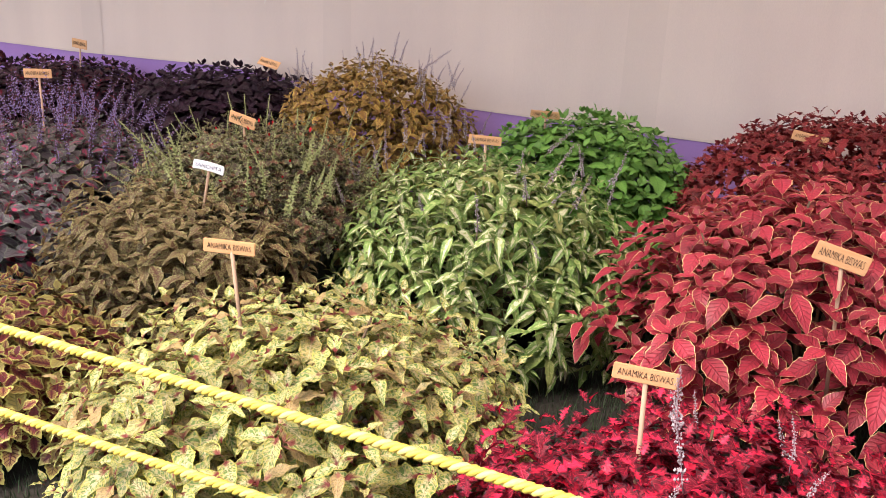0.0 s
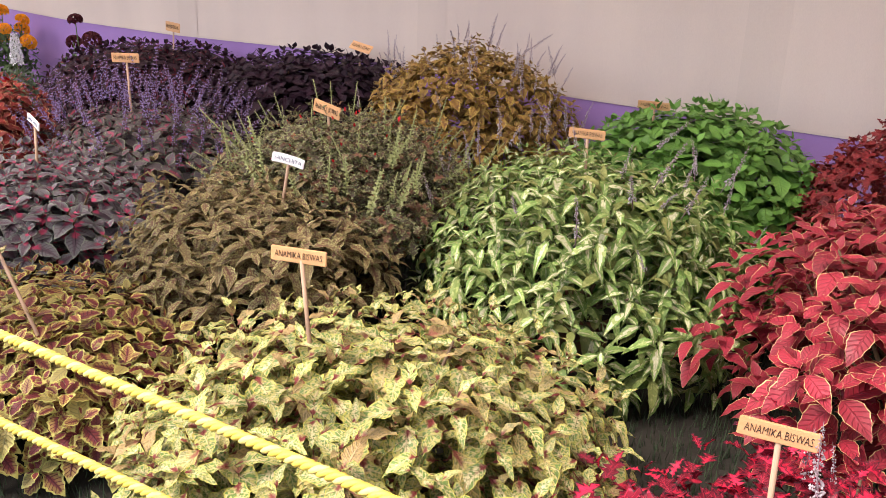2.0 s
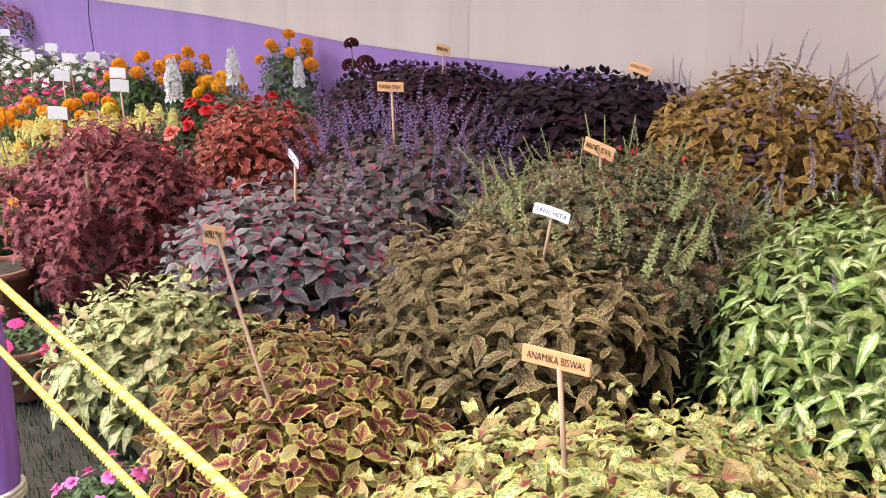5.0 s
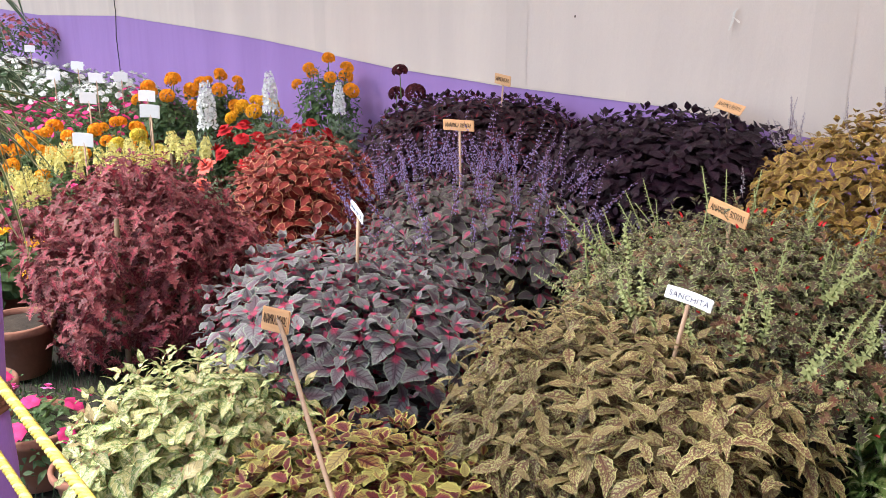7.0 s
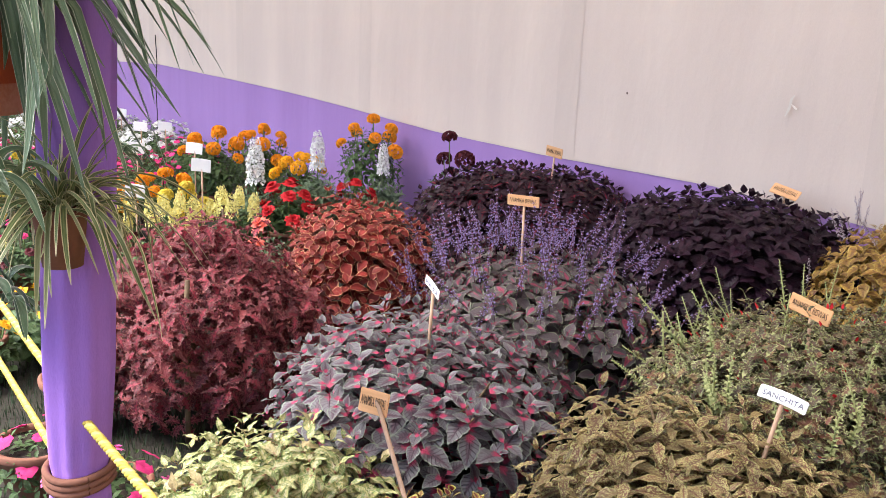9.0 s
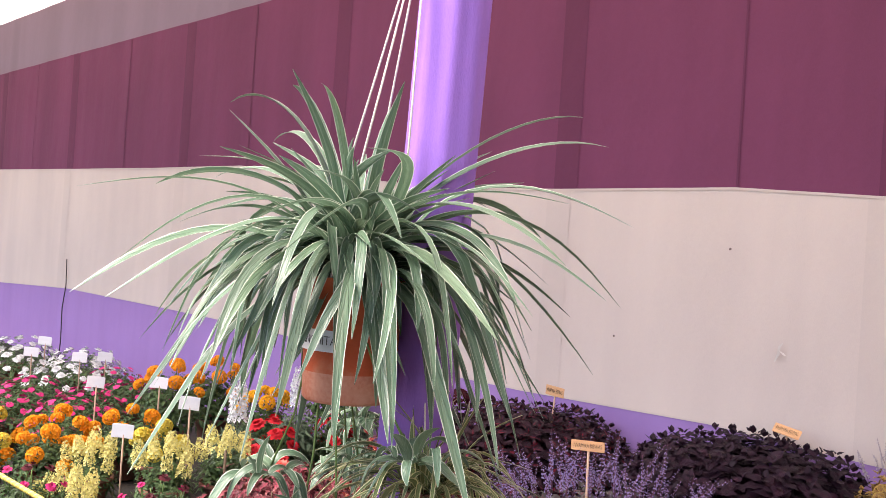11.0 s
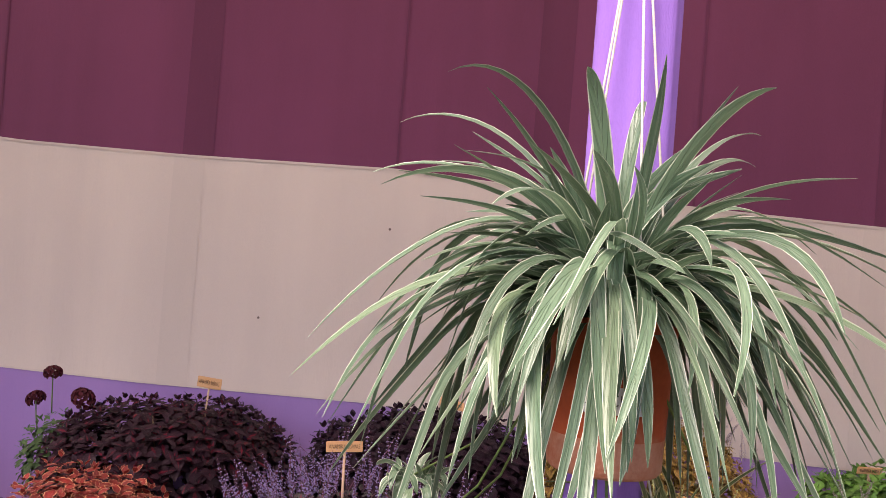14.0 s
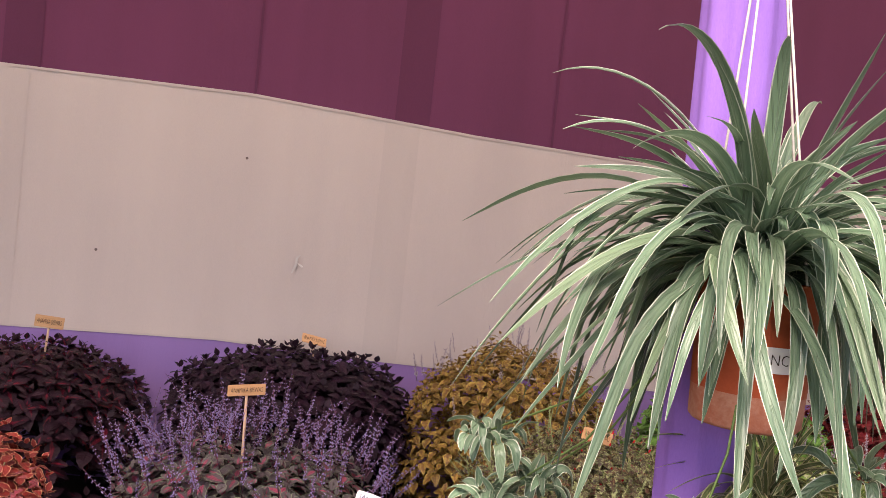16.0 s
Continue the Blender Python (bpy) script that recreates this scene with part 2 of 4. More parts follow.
def writing(body, size, material, squeeze=1.0):
    """Lettering as a flat mesh, centred, in the x-z plane and facing -y."""
    cu = bpy.data.curves.new("lettering", "FONT")
    cu.body, cu.size, cu.align_x, cu.align_y = body, size, "CENTER", "CENTER"
    cu.extrude, cu.resolution_u, cu.offset = 0.0004, 2, -0.018 * size
    ob = new("lettering", cu)
    me = bpy.data.meshes.new_from_object(ob.evaluated_get(bpy.context.evaluated_depsgraph_get()))
    bpy.data.objects.remove(ob)
    me.transform(Matrix.Rotation(math.pi / 2, 4, "X") @ Matrix.Diagonal((squeeze, 1, 1, 1)))
    me.materials.clear()
    me.materials.append(material)
    return me


# ---- leaves ----
def leaf_shape(length, width, full=0.38, teeth=0.1, fold=0.25, droop=0.3, ruffle=0.0, rows=11, seed=0, stalk=0.08):
    """A leaf from the origin along +x with its upper side up: verts, faces, uvs. full: where it is widest; stalk: the share of the petiole."""
    r = np.random.default_rng(seed)
    verts, uvs, faces = [(0.0, -0.012 * length, 0.0), (0.0, 0.0, 0.004 * length), (0.0, 0.012 * length, 0.0)], [(0.45, 0.0), (0.5, 0.0), (0.55, 0.0)], []
    bend = r.normal(0, 0.05)
    for i in range(rows):
        s = i / (rows - 1)
        if s < full:
            w = math.sin(math.pi / 2 * s / full) ** 0.75
        else:
            q = (s - full) / (1 - full)
            w = (1 - q ** 1.75) * (1 - 0.18 * q)
        w = width / 2 * max(0.035, w)
        w *= 1 + teeth * (1 if i % 2 else -1) * (0 < i < rows - 1)
        x = length * (stalk + (1 - stalk) * (s - 0.06 * s * s))
        z = -droop * length * s ** 2
        for k, side in enumerate((-1, 0, 1)):
            wave = ruffle * width * math.sin(6.3 * 2.2 * s + side * 1.2 + seed) * abs(side)
            lift = fold * w * abs(side)
            verts.append((x + abs(side) * teeth * 0.04 * length, side * w * math.cos(fold) + bend * length * s * s, z + lift + wave + r.normal(0, 0.008) * width))
            uvs.append((k / 2, s))
    for i in range(rows):
        for k in range(2):
            a = i * 3 + k
            faces.append((a, a + 1, a + 4, a + 3))
    return np.array(verts), np.array(faces), np.array(uvs)


def scatter_mesh(name, templates, matrices, kinds, material):
    """One mesh of many transformed copies of (verts, faces, uvs) templates."""
    vs, fs, us, base = [], [], [], 0
    for m, k in zip(matrices, kinds):
        v, f, u = templates[k]
        a = np.array(m)
        vs.append(v @ a[:3, :3].T + a[:3, 3])
        fs.append(f + base)
        us.append(u)
        base += len(v)
    return mesh_from(name, np.concatenate(vs), np.concatenate(fs), material, np.concatenate(us))


def frame_from(place, along, up, scale=1.0):
    """A pose with +x along and +z near up."""
    x = Vector(along).normalized()
    y = Vector(up).cross(x)
    y = y.normalized() if y.length > 1e-4 else x.orthogonal().normalized()
    z = x.cross(y)
    m = Matrix((x, y, z)).transposed().to_4x4()
    m.translation = place
    return m @ Matrix.Scale(scale, 4)


def rosette(place, axis, size, spin, pairs, r, gap=0.05, open_from=30):
    """Poses of the leaves of one shoot: opposite pairs, small and steep at the tip, large and spread flat below."""
    axis = Vector(axis).normalized()
    side = axis.orthogonal().normalized()
    out = []
    for k in range(pairs):
        t = k / max(1, pairs - 1)
        steep = math.radians(open_from + (98 - open_from) * t ** 0.55 + r.normal(0, 8))
        scale = size * (0.40 + 0.64 * min(1, t * 1.35)) * r.uniform(0.85, 1.15)
        at = Vector(place) - axis * (gap * k)
        for half in range(2):
            a = spin + k * math.pi / 2 + half * math.pi + r.normal(0, 0.18)
            out_way = Matrix.Rotation(a, 3, axis) @ side
            way = axis * math.cos(steep) + out_way * math.sin(steep)
            way = (way + Vector((0, 0, -0.10 * t))).normalized()
            out.append(frame_from(at + out_way * 0.004, way, axis * 0.8 + Vector((0, 0, 0.5)), scale))
    return out


def dome_points(n, low, r):
    """Even directions over a dome down to the polar angle low, in degrees."""
    out = []
    zmin = math.cos(math.radians(low))
    for i in range(n):
        z = 1 - (i + 0.5) / n * (1 - zmin) + r.normal(0, 0.25 / n)
        a = i * 2.39996 + r.normal(0, 0.12)
        q = math.sqrt(max(0, 1 - min(1, z) ** 2))
        out.append(Vector((q * math.cos(a), q * math.sin(a), z)))
    return out


def clay_pot(parent, radius=0.15, height=0.24, material="clay"):
    prof = [(0.01, 0.0), (radius * 0.66, 0.0), (radius * 0.7, 0.006), (radius * 0.93, height * 0.84), (radius * 1.04, height * 0.85),
            (radius * 1.06, height * 0.9), (radius * 1.06, height * 0.985), (radius * 1.03, height), (radius * 0.94, height), (radius * 0.92, height * 0.9)]
    part("pot", mesh_from("pot", *lathe(prof, 32), M[material]), parent)
    part("soil", mesh_from("soil", *lathe([(0.0, height * 0.93), (radius * 0.5, height * 0.925), (radius * 0.93, height * 0.9)], 20), M["soil"]), parent)


def bushy_plant(name, label, category, place, radius, top, leaf, material, shoots=110, pairs=4, size=0.11, singles=180, low=112, skirt=0.28,
                seed=1, rough=0.12, stems=9, pot=True, stem="stem", flat=0.85, group="", lean=0.55, squash=1.0, inner=0.5, gap=0.36, open_from=30):
    """A potted foliage plant: pot, soil, stems and a dome of leafy shoots."""
    r = np.random.default_rng(seed)
    ob = thing(name, (place[0], place[1], 0), label, category, group)
    if pot:
        clay_pot(ob, 0.13 + 0.05 * radius, 0.2)
    h = top - skirt - size * 0.35
    rad = radius - size * 0.55
    mats, tips = [], []
    for layer, (count, shrink) in enumerate(((shoots, 1.0), (int(shoots * inner), 0.70))):
        for d in dome_points(count, low if layer == 0 else 95, r):
            grow = shrink * (1 + rough * noise.noise(Vector((d.x * 2.1 + seed, d.y * 2.1, d.z * 2.1))) + r.normal(0, rough * 0.32))
            p = Vector((d.x * rad * grow, d.y * rad * grow * squash, skirt + math.copysign(abs(d.z) ** flat, d.z) * h * grow))
            if p.z < 0.09:
                continue
            axis = d * lean + Vector((0, 0, 1 - lean)) + Vector(r.normal(0, 0.1, 3))
            tips.append(p)
            mats.extend(rosette(p, axis, r.uniform(0.82, 1.12), r.uniform(0, 6.3), pairs if layer == 0 else 3, r, size * gap, open_from))
    templates = [leaf_shape(*[size * q for q in leaf["size"]], full=leaf.get("full", 0.38), teeth=leaf.get("teeth", 0.1), fold=leaf.get("fold", 0.25),
                            droop=leaf.get("droop", 0.3) * k, ruffle=leaf.get("ruffle", 0.0), seed=seed * 5 + i)
                 for i, k in enumerate((0.5, 0.9, 1.3, 1.7))]
    kinds = r.integers(0, 4, len(mats))
    order = sorted(range(len(mats)), key=lambda i: mats[i].translation.y - 0.6 * mats[i].translation.z)
    near, rest = order[:singles], order[singles:]
    shared = [mesh_from("leaf", *t[:2], material, t[2]) for t in templates]
    for i in near:
        part("leaf", shared[kinds[i]], ob, place=mats[i])
    if rest:
        part("foliage", scatter_mesh("foliage", templates, [mats[i] for i in rest], [kinds[i] for i in rest], material), ob, kind="stuff")
    base = Vector((0, 0, 0.17))
    picks = r.permutation(len(tips))[:stems]
    for i in picks:
        p = tips[i] * 0.97
        mid = Vector((p.x * 0.55, p.y * 0.55, 0.17 + (p.z - 0.17) * 0.45)) + Vector(r.normal(0, 0.02, 3))
        pts = [base + Vector((p.x * 0.08, p.y * 0.08, 0)), (base + mid) / 2 + Vector((p.x, p.y, 0)) * 0.04, mid, (mid + p) / 2, p]
        part("stem", mesh_from("stem", *tube(pts, [0.009, 0.008, 0.007, 0.005, 0.003], 6), M[stem]), ob)
    return ob


def spike_mesh(name, length, tiers, bud, stem_mat, bud_mat, lean=0.12, seed=0, thick=0.0016):
    """A flower spike: a thin stalk with spaced whorls of small nodding buds."""
    r = np.random.default_rng(seed)
    way = lambda t: Vector((lean * length * t * t + 0.012 * length * math.sin(7 * t + seed), 0.01 * length * math.sin(5 * t + 2 * seed), length * t))
    v, f = tube([way(t) for t in (0, 0.25, 0.5, 0.75, 1.0)], [thick, thick, thick * 0.8, thick * 0.6, thick * 0.4], 4)
    pieces = [([tuple(p) for p in v], f)]
    n_stem = len(f)
    for i in range(tiers):
        t = 0.2 + 0.78 * (i + r.uniform(-0.2, 0.2)) / tiers
        c = way(t)
        for k in range(int(r.integers(4, 7))):
            a = r.uniform(0, 6.28)
            q = bud * (1.25 - 0.75 * t) * r.uniform(0.6, 1.3)
            o = c + Vector((math.cos(a), math.sin(a), r.uniform(-0.6, 0.3))) * (q * r.uniform(1.0, 1.9))
            pieces.append(([(o.x + q * x, o.y + q * y, o.z + q * z) for x, y, z in ((0.55, 0, 0), (-0.55, 0, 0), (0, 0.55, 0), (0, -0.55, 0), (0, 0, 0.8), (0, 0, -0.7))],
                           [(0, 2, 4), (2, 1, 4), (1, 3, 4), (3, 0, 4), (2, 0, 5), (1, 2, 5), (3, 1, 5), (0, 3, 5)]))
    verts, faces = join(pieces)
    me = mesh_from(name, verts, faces, stem_mat)
    me.materials.append(bud_mat)
    me.polygons.foreach_set("material_index", np.array([0] * n_stem + [1] * (len(faces) - n_stem), dtype=np.int32))
    return me


def add_spikes(ob, mesh_list, count, radius, low, high, spread, seed, name="flower_spike", label="", tilt=14, squash=1.0, dz=0.0):
    r = np.random.default_rng(seed)
    for i in range(count):
        a, q = r.uniform(0, 6.28), math.sqrt(r.uniform(0, 1)) * spread
        x, y = radius * q * math.cos(a), radius * q * math.sin(a) * squash
        z = low + (high - low) * math.sqrt(max(0, 1 - min(1, q) ** 2)) + dz + r.normal(0, 0.02)
        part(name, mesh_list[int(r.integers(len(mesh_list)))], ob, label,
             pose(x, y, z, r.normal(0, tilt) - tilt * 1.2 * y / max(radius, 0.01), r.normal(0, tilt) + tilt * 1.2 * x / max(radius, 0.01)) @ pose(0, 0, 0, 0, 0, r.uniform(0, 360)) @ Matrix.Scale(r.uniform(0.6, 1.15), 4))


# ---- setting ----
def band_line(table):
    xs, zs = zip(*table)
    return lambda x: float(np.interp(x, xs, zs))


PURPLE_TOP = band_line([(-26, 0.86), (-17, 0.83), (-12.8, 0.97), (-9.5, 0.93), (-8.2, 0.90), (-7.2, 0.86), (-6.2, 0.82), (-5.0, 0.81), (-3.6, 0.83), (-2.6, 0.78), (-1.7, 0.75), (-0.4, 0.73), (4, 0.74)])
BEIGE_TOP = band_line([(-26, 2.75), (-21, 2.7), (-12.8, 2.54), (-10.6, 2.50), (-8.8, 2.48), (-7, 2.32), (-5.9, 2.24), (-4.8, 2.215), (-3.5, 2.215), (-2.2, 2.13), (-0.7, 2.07), (4, 2.05)])
WALL_Y = 5.65


def hung_cloth(name, lower, upper, material, label, x0=-26.0, x1=4.0, step=0.09, rows=10, proud=0.0):
    """A hung sheet between two wavy lines, with soft vertical folds and a hem."""
    n = int((x1 - x0) / step) + 1
    verts, faces = [], []
    for i in range(n):
        x = x0 + i * step
        a, b = lower(x), upper(x)
        for k in range(rows + 1):
            z = a + (b - a) * k / rows
            fold = 0.010 * noise.noise(Vector((x * 2.3, z * 0.35, 3.1))) + 0.006 * noise.noise(Vector((x * 7.0, z * 0.5, 9.0)))
            verts.append((x, WALL_Y - 0.02 - proud + fold, z))
    for i in range(n - 1):
        for k in range(rows):
            a = i * (rows + 1) + k
            faces.append((a, a + rows + 1, a + rows + 2, a + 1))
    ob = new(name, mesh_from(name, verts, faces, material))
    return tagged(ob, label, "wall cloth", kind="structure")


def slab(name, x0, x1, y0, y1, z0, z1, material, label, category):
    bm = bmesh.new()
    bmesh.ops.create_cube(bm, size=1)
    bmesh.ops.scale(bm, vec=(x1 - x0, y1 - y0, z1 - z0), verts=bm.verts)
    ob = new(name, bm_mesh(name, bm, material))
    ob.location = ((x0 + x1) / 2, (y0 + y1) / 2, (z0 + z1) / 2)
    return tagged(ob, label, category, kind="structure")


hung_cloth("wall_cloth_purple", lambda x: 0.0, PURPLE_TOP, M["cloth_purple"], "purple cloth skirting along the pavilion wall")
hung_cloth("wall_cloth_beige", PURPLE_TOP, BEIGE_TOP, M["cloth_beige"], "beige cloth band stretched along the pavilion wall", rows=14)
hung_cloth("wall_cloth_mauve", lambda x: 4.1, lambda x: 4.9, M["cloth_mauve"], "greyish mauve cloth under the roof", rows=6)
hung_cloth("wall_cloth_maroon", BEIGE_TOP, lambda x: 4.1, M["cloth_maroon"], "dark maroon cloth on the upper pavilion wall", rows=14)
slab("wall_north", -26, 4, WALL_Y, WALL_Y + 0.12, 0, 4.95, M["bamboo"], "timber backing behind the wall cloth", "wall")
slab("wall_east", 4, 4.12, -2.4, WALL_Y + 0.12, 0, 4.95, M["cloth_beige"], "plain cloth end wall of the pavilion", "wall")


def ground_sheet():
    bm = bmesh.new()
    bmesh.ops.create_grid(bm, x_segments=60, y_segments=60, size=60)
    for v in bm.verts:
        if abs(v.co.x) < 30 and abs(v.co.y) < 30:
            v.co.z = 0.012 * noise.noise(v.co * 0.8) - 0.012
    ob = new("ground", bm_mesh("ground", bm, M["ground"], True))
    tagged(ob, "dark trodden earth under the potted plants", "ground", kind="structure")


ground_sheet()


def roof():
    verts, faces = [], []
    nx, ny = 72, 16
    for i in range(nx + 1):
        for k in range(ny + 1):
            x, y = -27 + 31 * i / nx, 0.1 + (WALL_Y - 0.1) * k / ny
            verts.append((x, y, 4.9 - 0.10 * abs(math.sin(math.pi * x / 3.0)) * math.sin(math.pi * k / ny) + 0.35 * (1 - k / ny)))
    for i in range(nx):
        for k in range(ny):
            a = i * (ny + 1) + k
            faces.append((a, a + 1, a + ny + 2, a + ny + 1))
    tagged(new("ceiling", mesh_from("ceiling", verts, faces, M["cloth_roof"])), "cream cloth roof of the pavilion", "ceiling", kind="structure")


roof()


# ---- foliage materials ----
L = {
    "cream": leaf_material("cream variegated leaf", (0.62, 0.54, 0.30), (0.42, 0.39, 0.13), (0.44, 0.42, 0.09), core=0.24, edge=0.90, patch=(0.13, 0.21, 0.055), patchy=0.5, patch_scale=85, old=(0.42, 0.20, 0.13), veins=0.6, vein=(0.58, 0.50, 0.28), spread=0.6, base=(0.18, 0.032, 0.030), base_reach=0.22),
    "pale": leaf_material("pale cream leaf", (0.60, 0.56, 0.34), (0.44, 0.43, 0.18), (0.16, 0.22, 0.07), core=0.26, edge=0.85, patch=(0.20, 0.27, 0.09), patchy=0.42, patch_scale=45, old=(0.48, 0.32, 0.2), veins=0.45, vein=(0.70, 0.66, 0.46), base=(0.25, 0.09, 0.05), base_reach=0.14),
    "red": leaf_material("red leaf with yellow rim", (0.42, 0.034, 0.058), (0.34, 0.026, 0.046), (0.74, 0.54, 0.24), core=0.35, edge=0.94, veins=0.55, vein=(0.17, 0.012, 0.022), gloss=0.5),
    "crimson": leaf_material("crimson leaf", (0.76, 0.02, 0.07), (0.18, 0.007, 0.022), (0.06, 0.006, 0.016), core=0.26, edge=0.84, veins=0.6, vein=(0.66, 0.04, 0.09), spread=1.0),
    "darkred": leaf_material("dark red leaf", (0.27, 0.022, 0.026), (0.21, 0.018, 0.022), (0.42, 0.10, 0.07), core=0.35, edge=0.92, veins=0.45, vein=(0.09, 0.01, 0.012)),
    "whitegreen": leaf_material("green leaf with a white heart", (0.72, 0.69, 0.45), (0.18, 0.29, 0.07), (0.12, 0.23, 0.055), core=0.22, edge=0.93, patch=(0.36, 0.44, 0.15), patchy=0.35, patch_scale=40, spread=0.95, old=(0.36, 0.27, 0.1), veins=0.2, vein=(0.09, 0.17, 0.05)),
    "green": leaf_material("plain green leaf", (0.16, 0.34, 0.06), (0.13, 0.29, 0.048), (0.15, 0.32, 0.055), core=0.35, edge=0.97, veins=0.4, vein=(0.06, 0.15, 0.028), gloss=0.5),
    "gold": leaf_material("bronze gold leaf", (0.27, 0.14, 0.035), (0.36, 0.22, 0.05), (0.47, 0.34, 0.08), core=0.35, edge=0.84, veins=0.5, vein=(0.14, 0.07, 0.025), patch=(0.2, 0.1, 0.04), patchy=0.35, patch_scale=45),
    "olive": leaf_material("cream leaf mottled with maroon", (0.16, 0.07, 0.045), (0.35, 0.325, 0.135), (0.42, 0.385, 0.16), core=0.05, edge=0.90, veins=0.85, vein=(0.14, 0.06, 0.04), patch=(0.14, 0.07, 0.045), patchy=0.52, patch_scale=130, old=(0.34, 0.25, 0.11), spread=0.5),
    "bronze_small": leaf_material("small dark leaf with a pale green edge", (0.10, 0.035, 0.035), (0.085, 0.055, 0.045), (0.35, 0.37, 0.17), core=0.30, edge=0.78, veins=0.4, vein=(0.18, 0.20, 0.08), patch=(0.13, 0.15, 0.06), patchy=0.3, patch_scale=90, old=(0.30, 0.09, 0.06), spread=0.6),
    "black": leaf_material("near black purple leaf", (0.035, 0.010, 0.022), (0.022, 0.008, 0.018), (0.03, 0.012, 0.024), core=0.35, edge=0.95, veins=0.3, vein=(0.012, 0.005, 0.012), gloss=0.25),
    "black_red": leaf_material("near black leaf with a red heart", (0.20, 0.012, 0.03), (0.03, 0.010, 0.018), (0.028, 0.012, 0.02), core=0.10, edge=0.95, veins=0.3, vein=(0.012, 0.005, 0.012), spread=0.5, gloss=0.25),
    "plum": leaf_material("dusky plum leaf with a pink heart", (0.12, 0.075, 0.10), (0.16, 0.15, 0.165), (0.22, 0.26, 0.215), core=0.34, edge=0.86, veins=0.6, vein=(0.06, 0.04, 0.055), spread=0.6, base=(0.44, 0.05, 0.12), base_reach=0.26),
    "spike_plum": leaf_material("dusky leaf", (0.34, 0.06, 0.11), (0.105, 0.085, 0.09), (0.18, 0.205, 0.14), core=0.14, edge=0.86, veins=0.5, vein=(0.05, 0.025, 0.04), spread=0.9),
    "burgundy_heart": leaf_material("leaf with a burgundy heart and olive rim", (0.20, 0.036, 0.040), (0.34, 0.20, 0.07), (0.50, 0.46, 0.13), core=0.40, edge=0.76, veins=0.9, vein=(0.10, 0.018, 0.026), spread=0.8, old=(0.42, 0.44, 0.13)),
    "burgundy": leaf_material("burgundy ragged leaf with a coral edge", (0.30, 0.032, 0.058), (0.11, 0.018, 0.030), (0.30, 0.11, 0.10), core=0.18, edge=0.82, veins=0.5, vein=(0.42, 0.09, 0.10), spread=0.9, old=(0.32, 0.06, 0.06)),
    "rust": leaf_material("brick red leaf with a pale orange rim", (0.33, 0.04, 0.032), (0.24, 0.028, 0.024), (0.70, 0.36, 0.2), core=0.3, edge=0.88, veins=0.45, vein=(0.11, 0.014, 0.014)),
    "fern": leaf_material("grey green leaf", (0.10, 0.17, 0.06), (0.08, 0.14, 0.05), (0.09, 0.16, 0.06), core=0.3, edge=0.95, veins=0.2, vein=(0.05, 0.09, 0.03)),
    "silver": leaf_material("silver green leaf", (0.20, 0.27, 0.17), (0.15, 0.22, 0.13), (0.2, 0.27, 0.17), core=0.3, edge=0.95),
    "blade": leaf_material("striped blade", (0.185, 0.275, 0.175), (0.12, 0.20, 0.12), (0.66, 0.70, 0.57), core=0.3, edge=0.88, patch_scale=14, rough=0.34, gloss=0.5, old=(0.22, 0.30, 0.17)),
    "blade_fine": leaf_material("fine cream striped blade", (0.20, 0.25, 0.10), (0.14, 0.19, 0.07), (0.62, 0.58, 0.34), core=0.3, edge=0.66, patch_scale=14, rough=0.4, old=(0.4, 0.38, 0.18)),
    "lilac": plain_material("lilac bud", (0.36, 0.30, 0.52), (0.20, 0.13, 0.34), 60, 0.7, 0.1, 0.2),
    "lilac_pale": plain_material("pale lilac bud", (0.48, 0.43, 0.46), (0.34, 0.28, 0.31), 60, 0.7, 0.1, 0.2),
    "purple_stalk": plain_material("purple stalk", (0.17, 0.06, 0.10), (0.10, 0.04, 0.07), 40, 0.7, 0.1),
    "dusk_stalk": plain_material("greyish pink stalk", (0.30, 0.21, 0.24), (0.20, 0.13, 0.16), 40, 0.7, 0.1),
    "orange": plain_material("orange petal", (0.92, 0.42, 0.015), (0.86, 0.32, 0.01), 40, 0.7, 0.1, 0.2),
    "amber": plain_material("amber petal", (0.92, 0.52, 0.02), (0.84, 0.42, 0.012), 40, 0.7, 0.1, 0.2),
    "yellow": plain_material("yellow petal", (0.80, 0.64, 0.06), (0.72, 0.56, 0.10), 40, 0.7, 0.1, 0.2),
    "lemon": plain_material("lemon petal", (0.76, 0.70, 0.30), (0.66, 0.58, 0.16), 40, 0.7, 0.1, 0.2),
    "white": plain_material("white petal", (0.74, 0.75, 0.74), (0.60, 0.61, 0.60), 40, 0.7, 0.1, 0.2),
    "scarlet": plain_material("scarlet petal", (0.62, 0.02, 0.03), (0.48, 0.012, 0.02), 40, 0.7, 0.1, 0.2),
    "coral": plain_material("coral petal", (0.80, 0.20, 0.14), (0.74, 0.13, 0.10), 40, 0.7, 0.1, 0.2),
    "wine": plain_material("wine red petal", (0.10, 0.010, 0.018), (0.06, 0.008, 0.012), 40, 0.7, 0.1, 0.1),
    "magenta": plain_material("magenta petal", (0.62, 0.04, 0.20), (0.5, 0.02, 0.13), 40, 0.7, 0.1, 0.2),
    "pink": plain_material("pink petal", (0.72, 0.16, 0.42), (0.62, 0.10, 0.33), 40, 0.7, 0.1, 0.2),
    "dusty": plain_material("dusty pink petal", (0.48, 0.16, 0.18), (0.36, 0.10, 0.12), 40, 0.7, 0.1, 0.2),
}
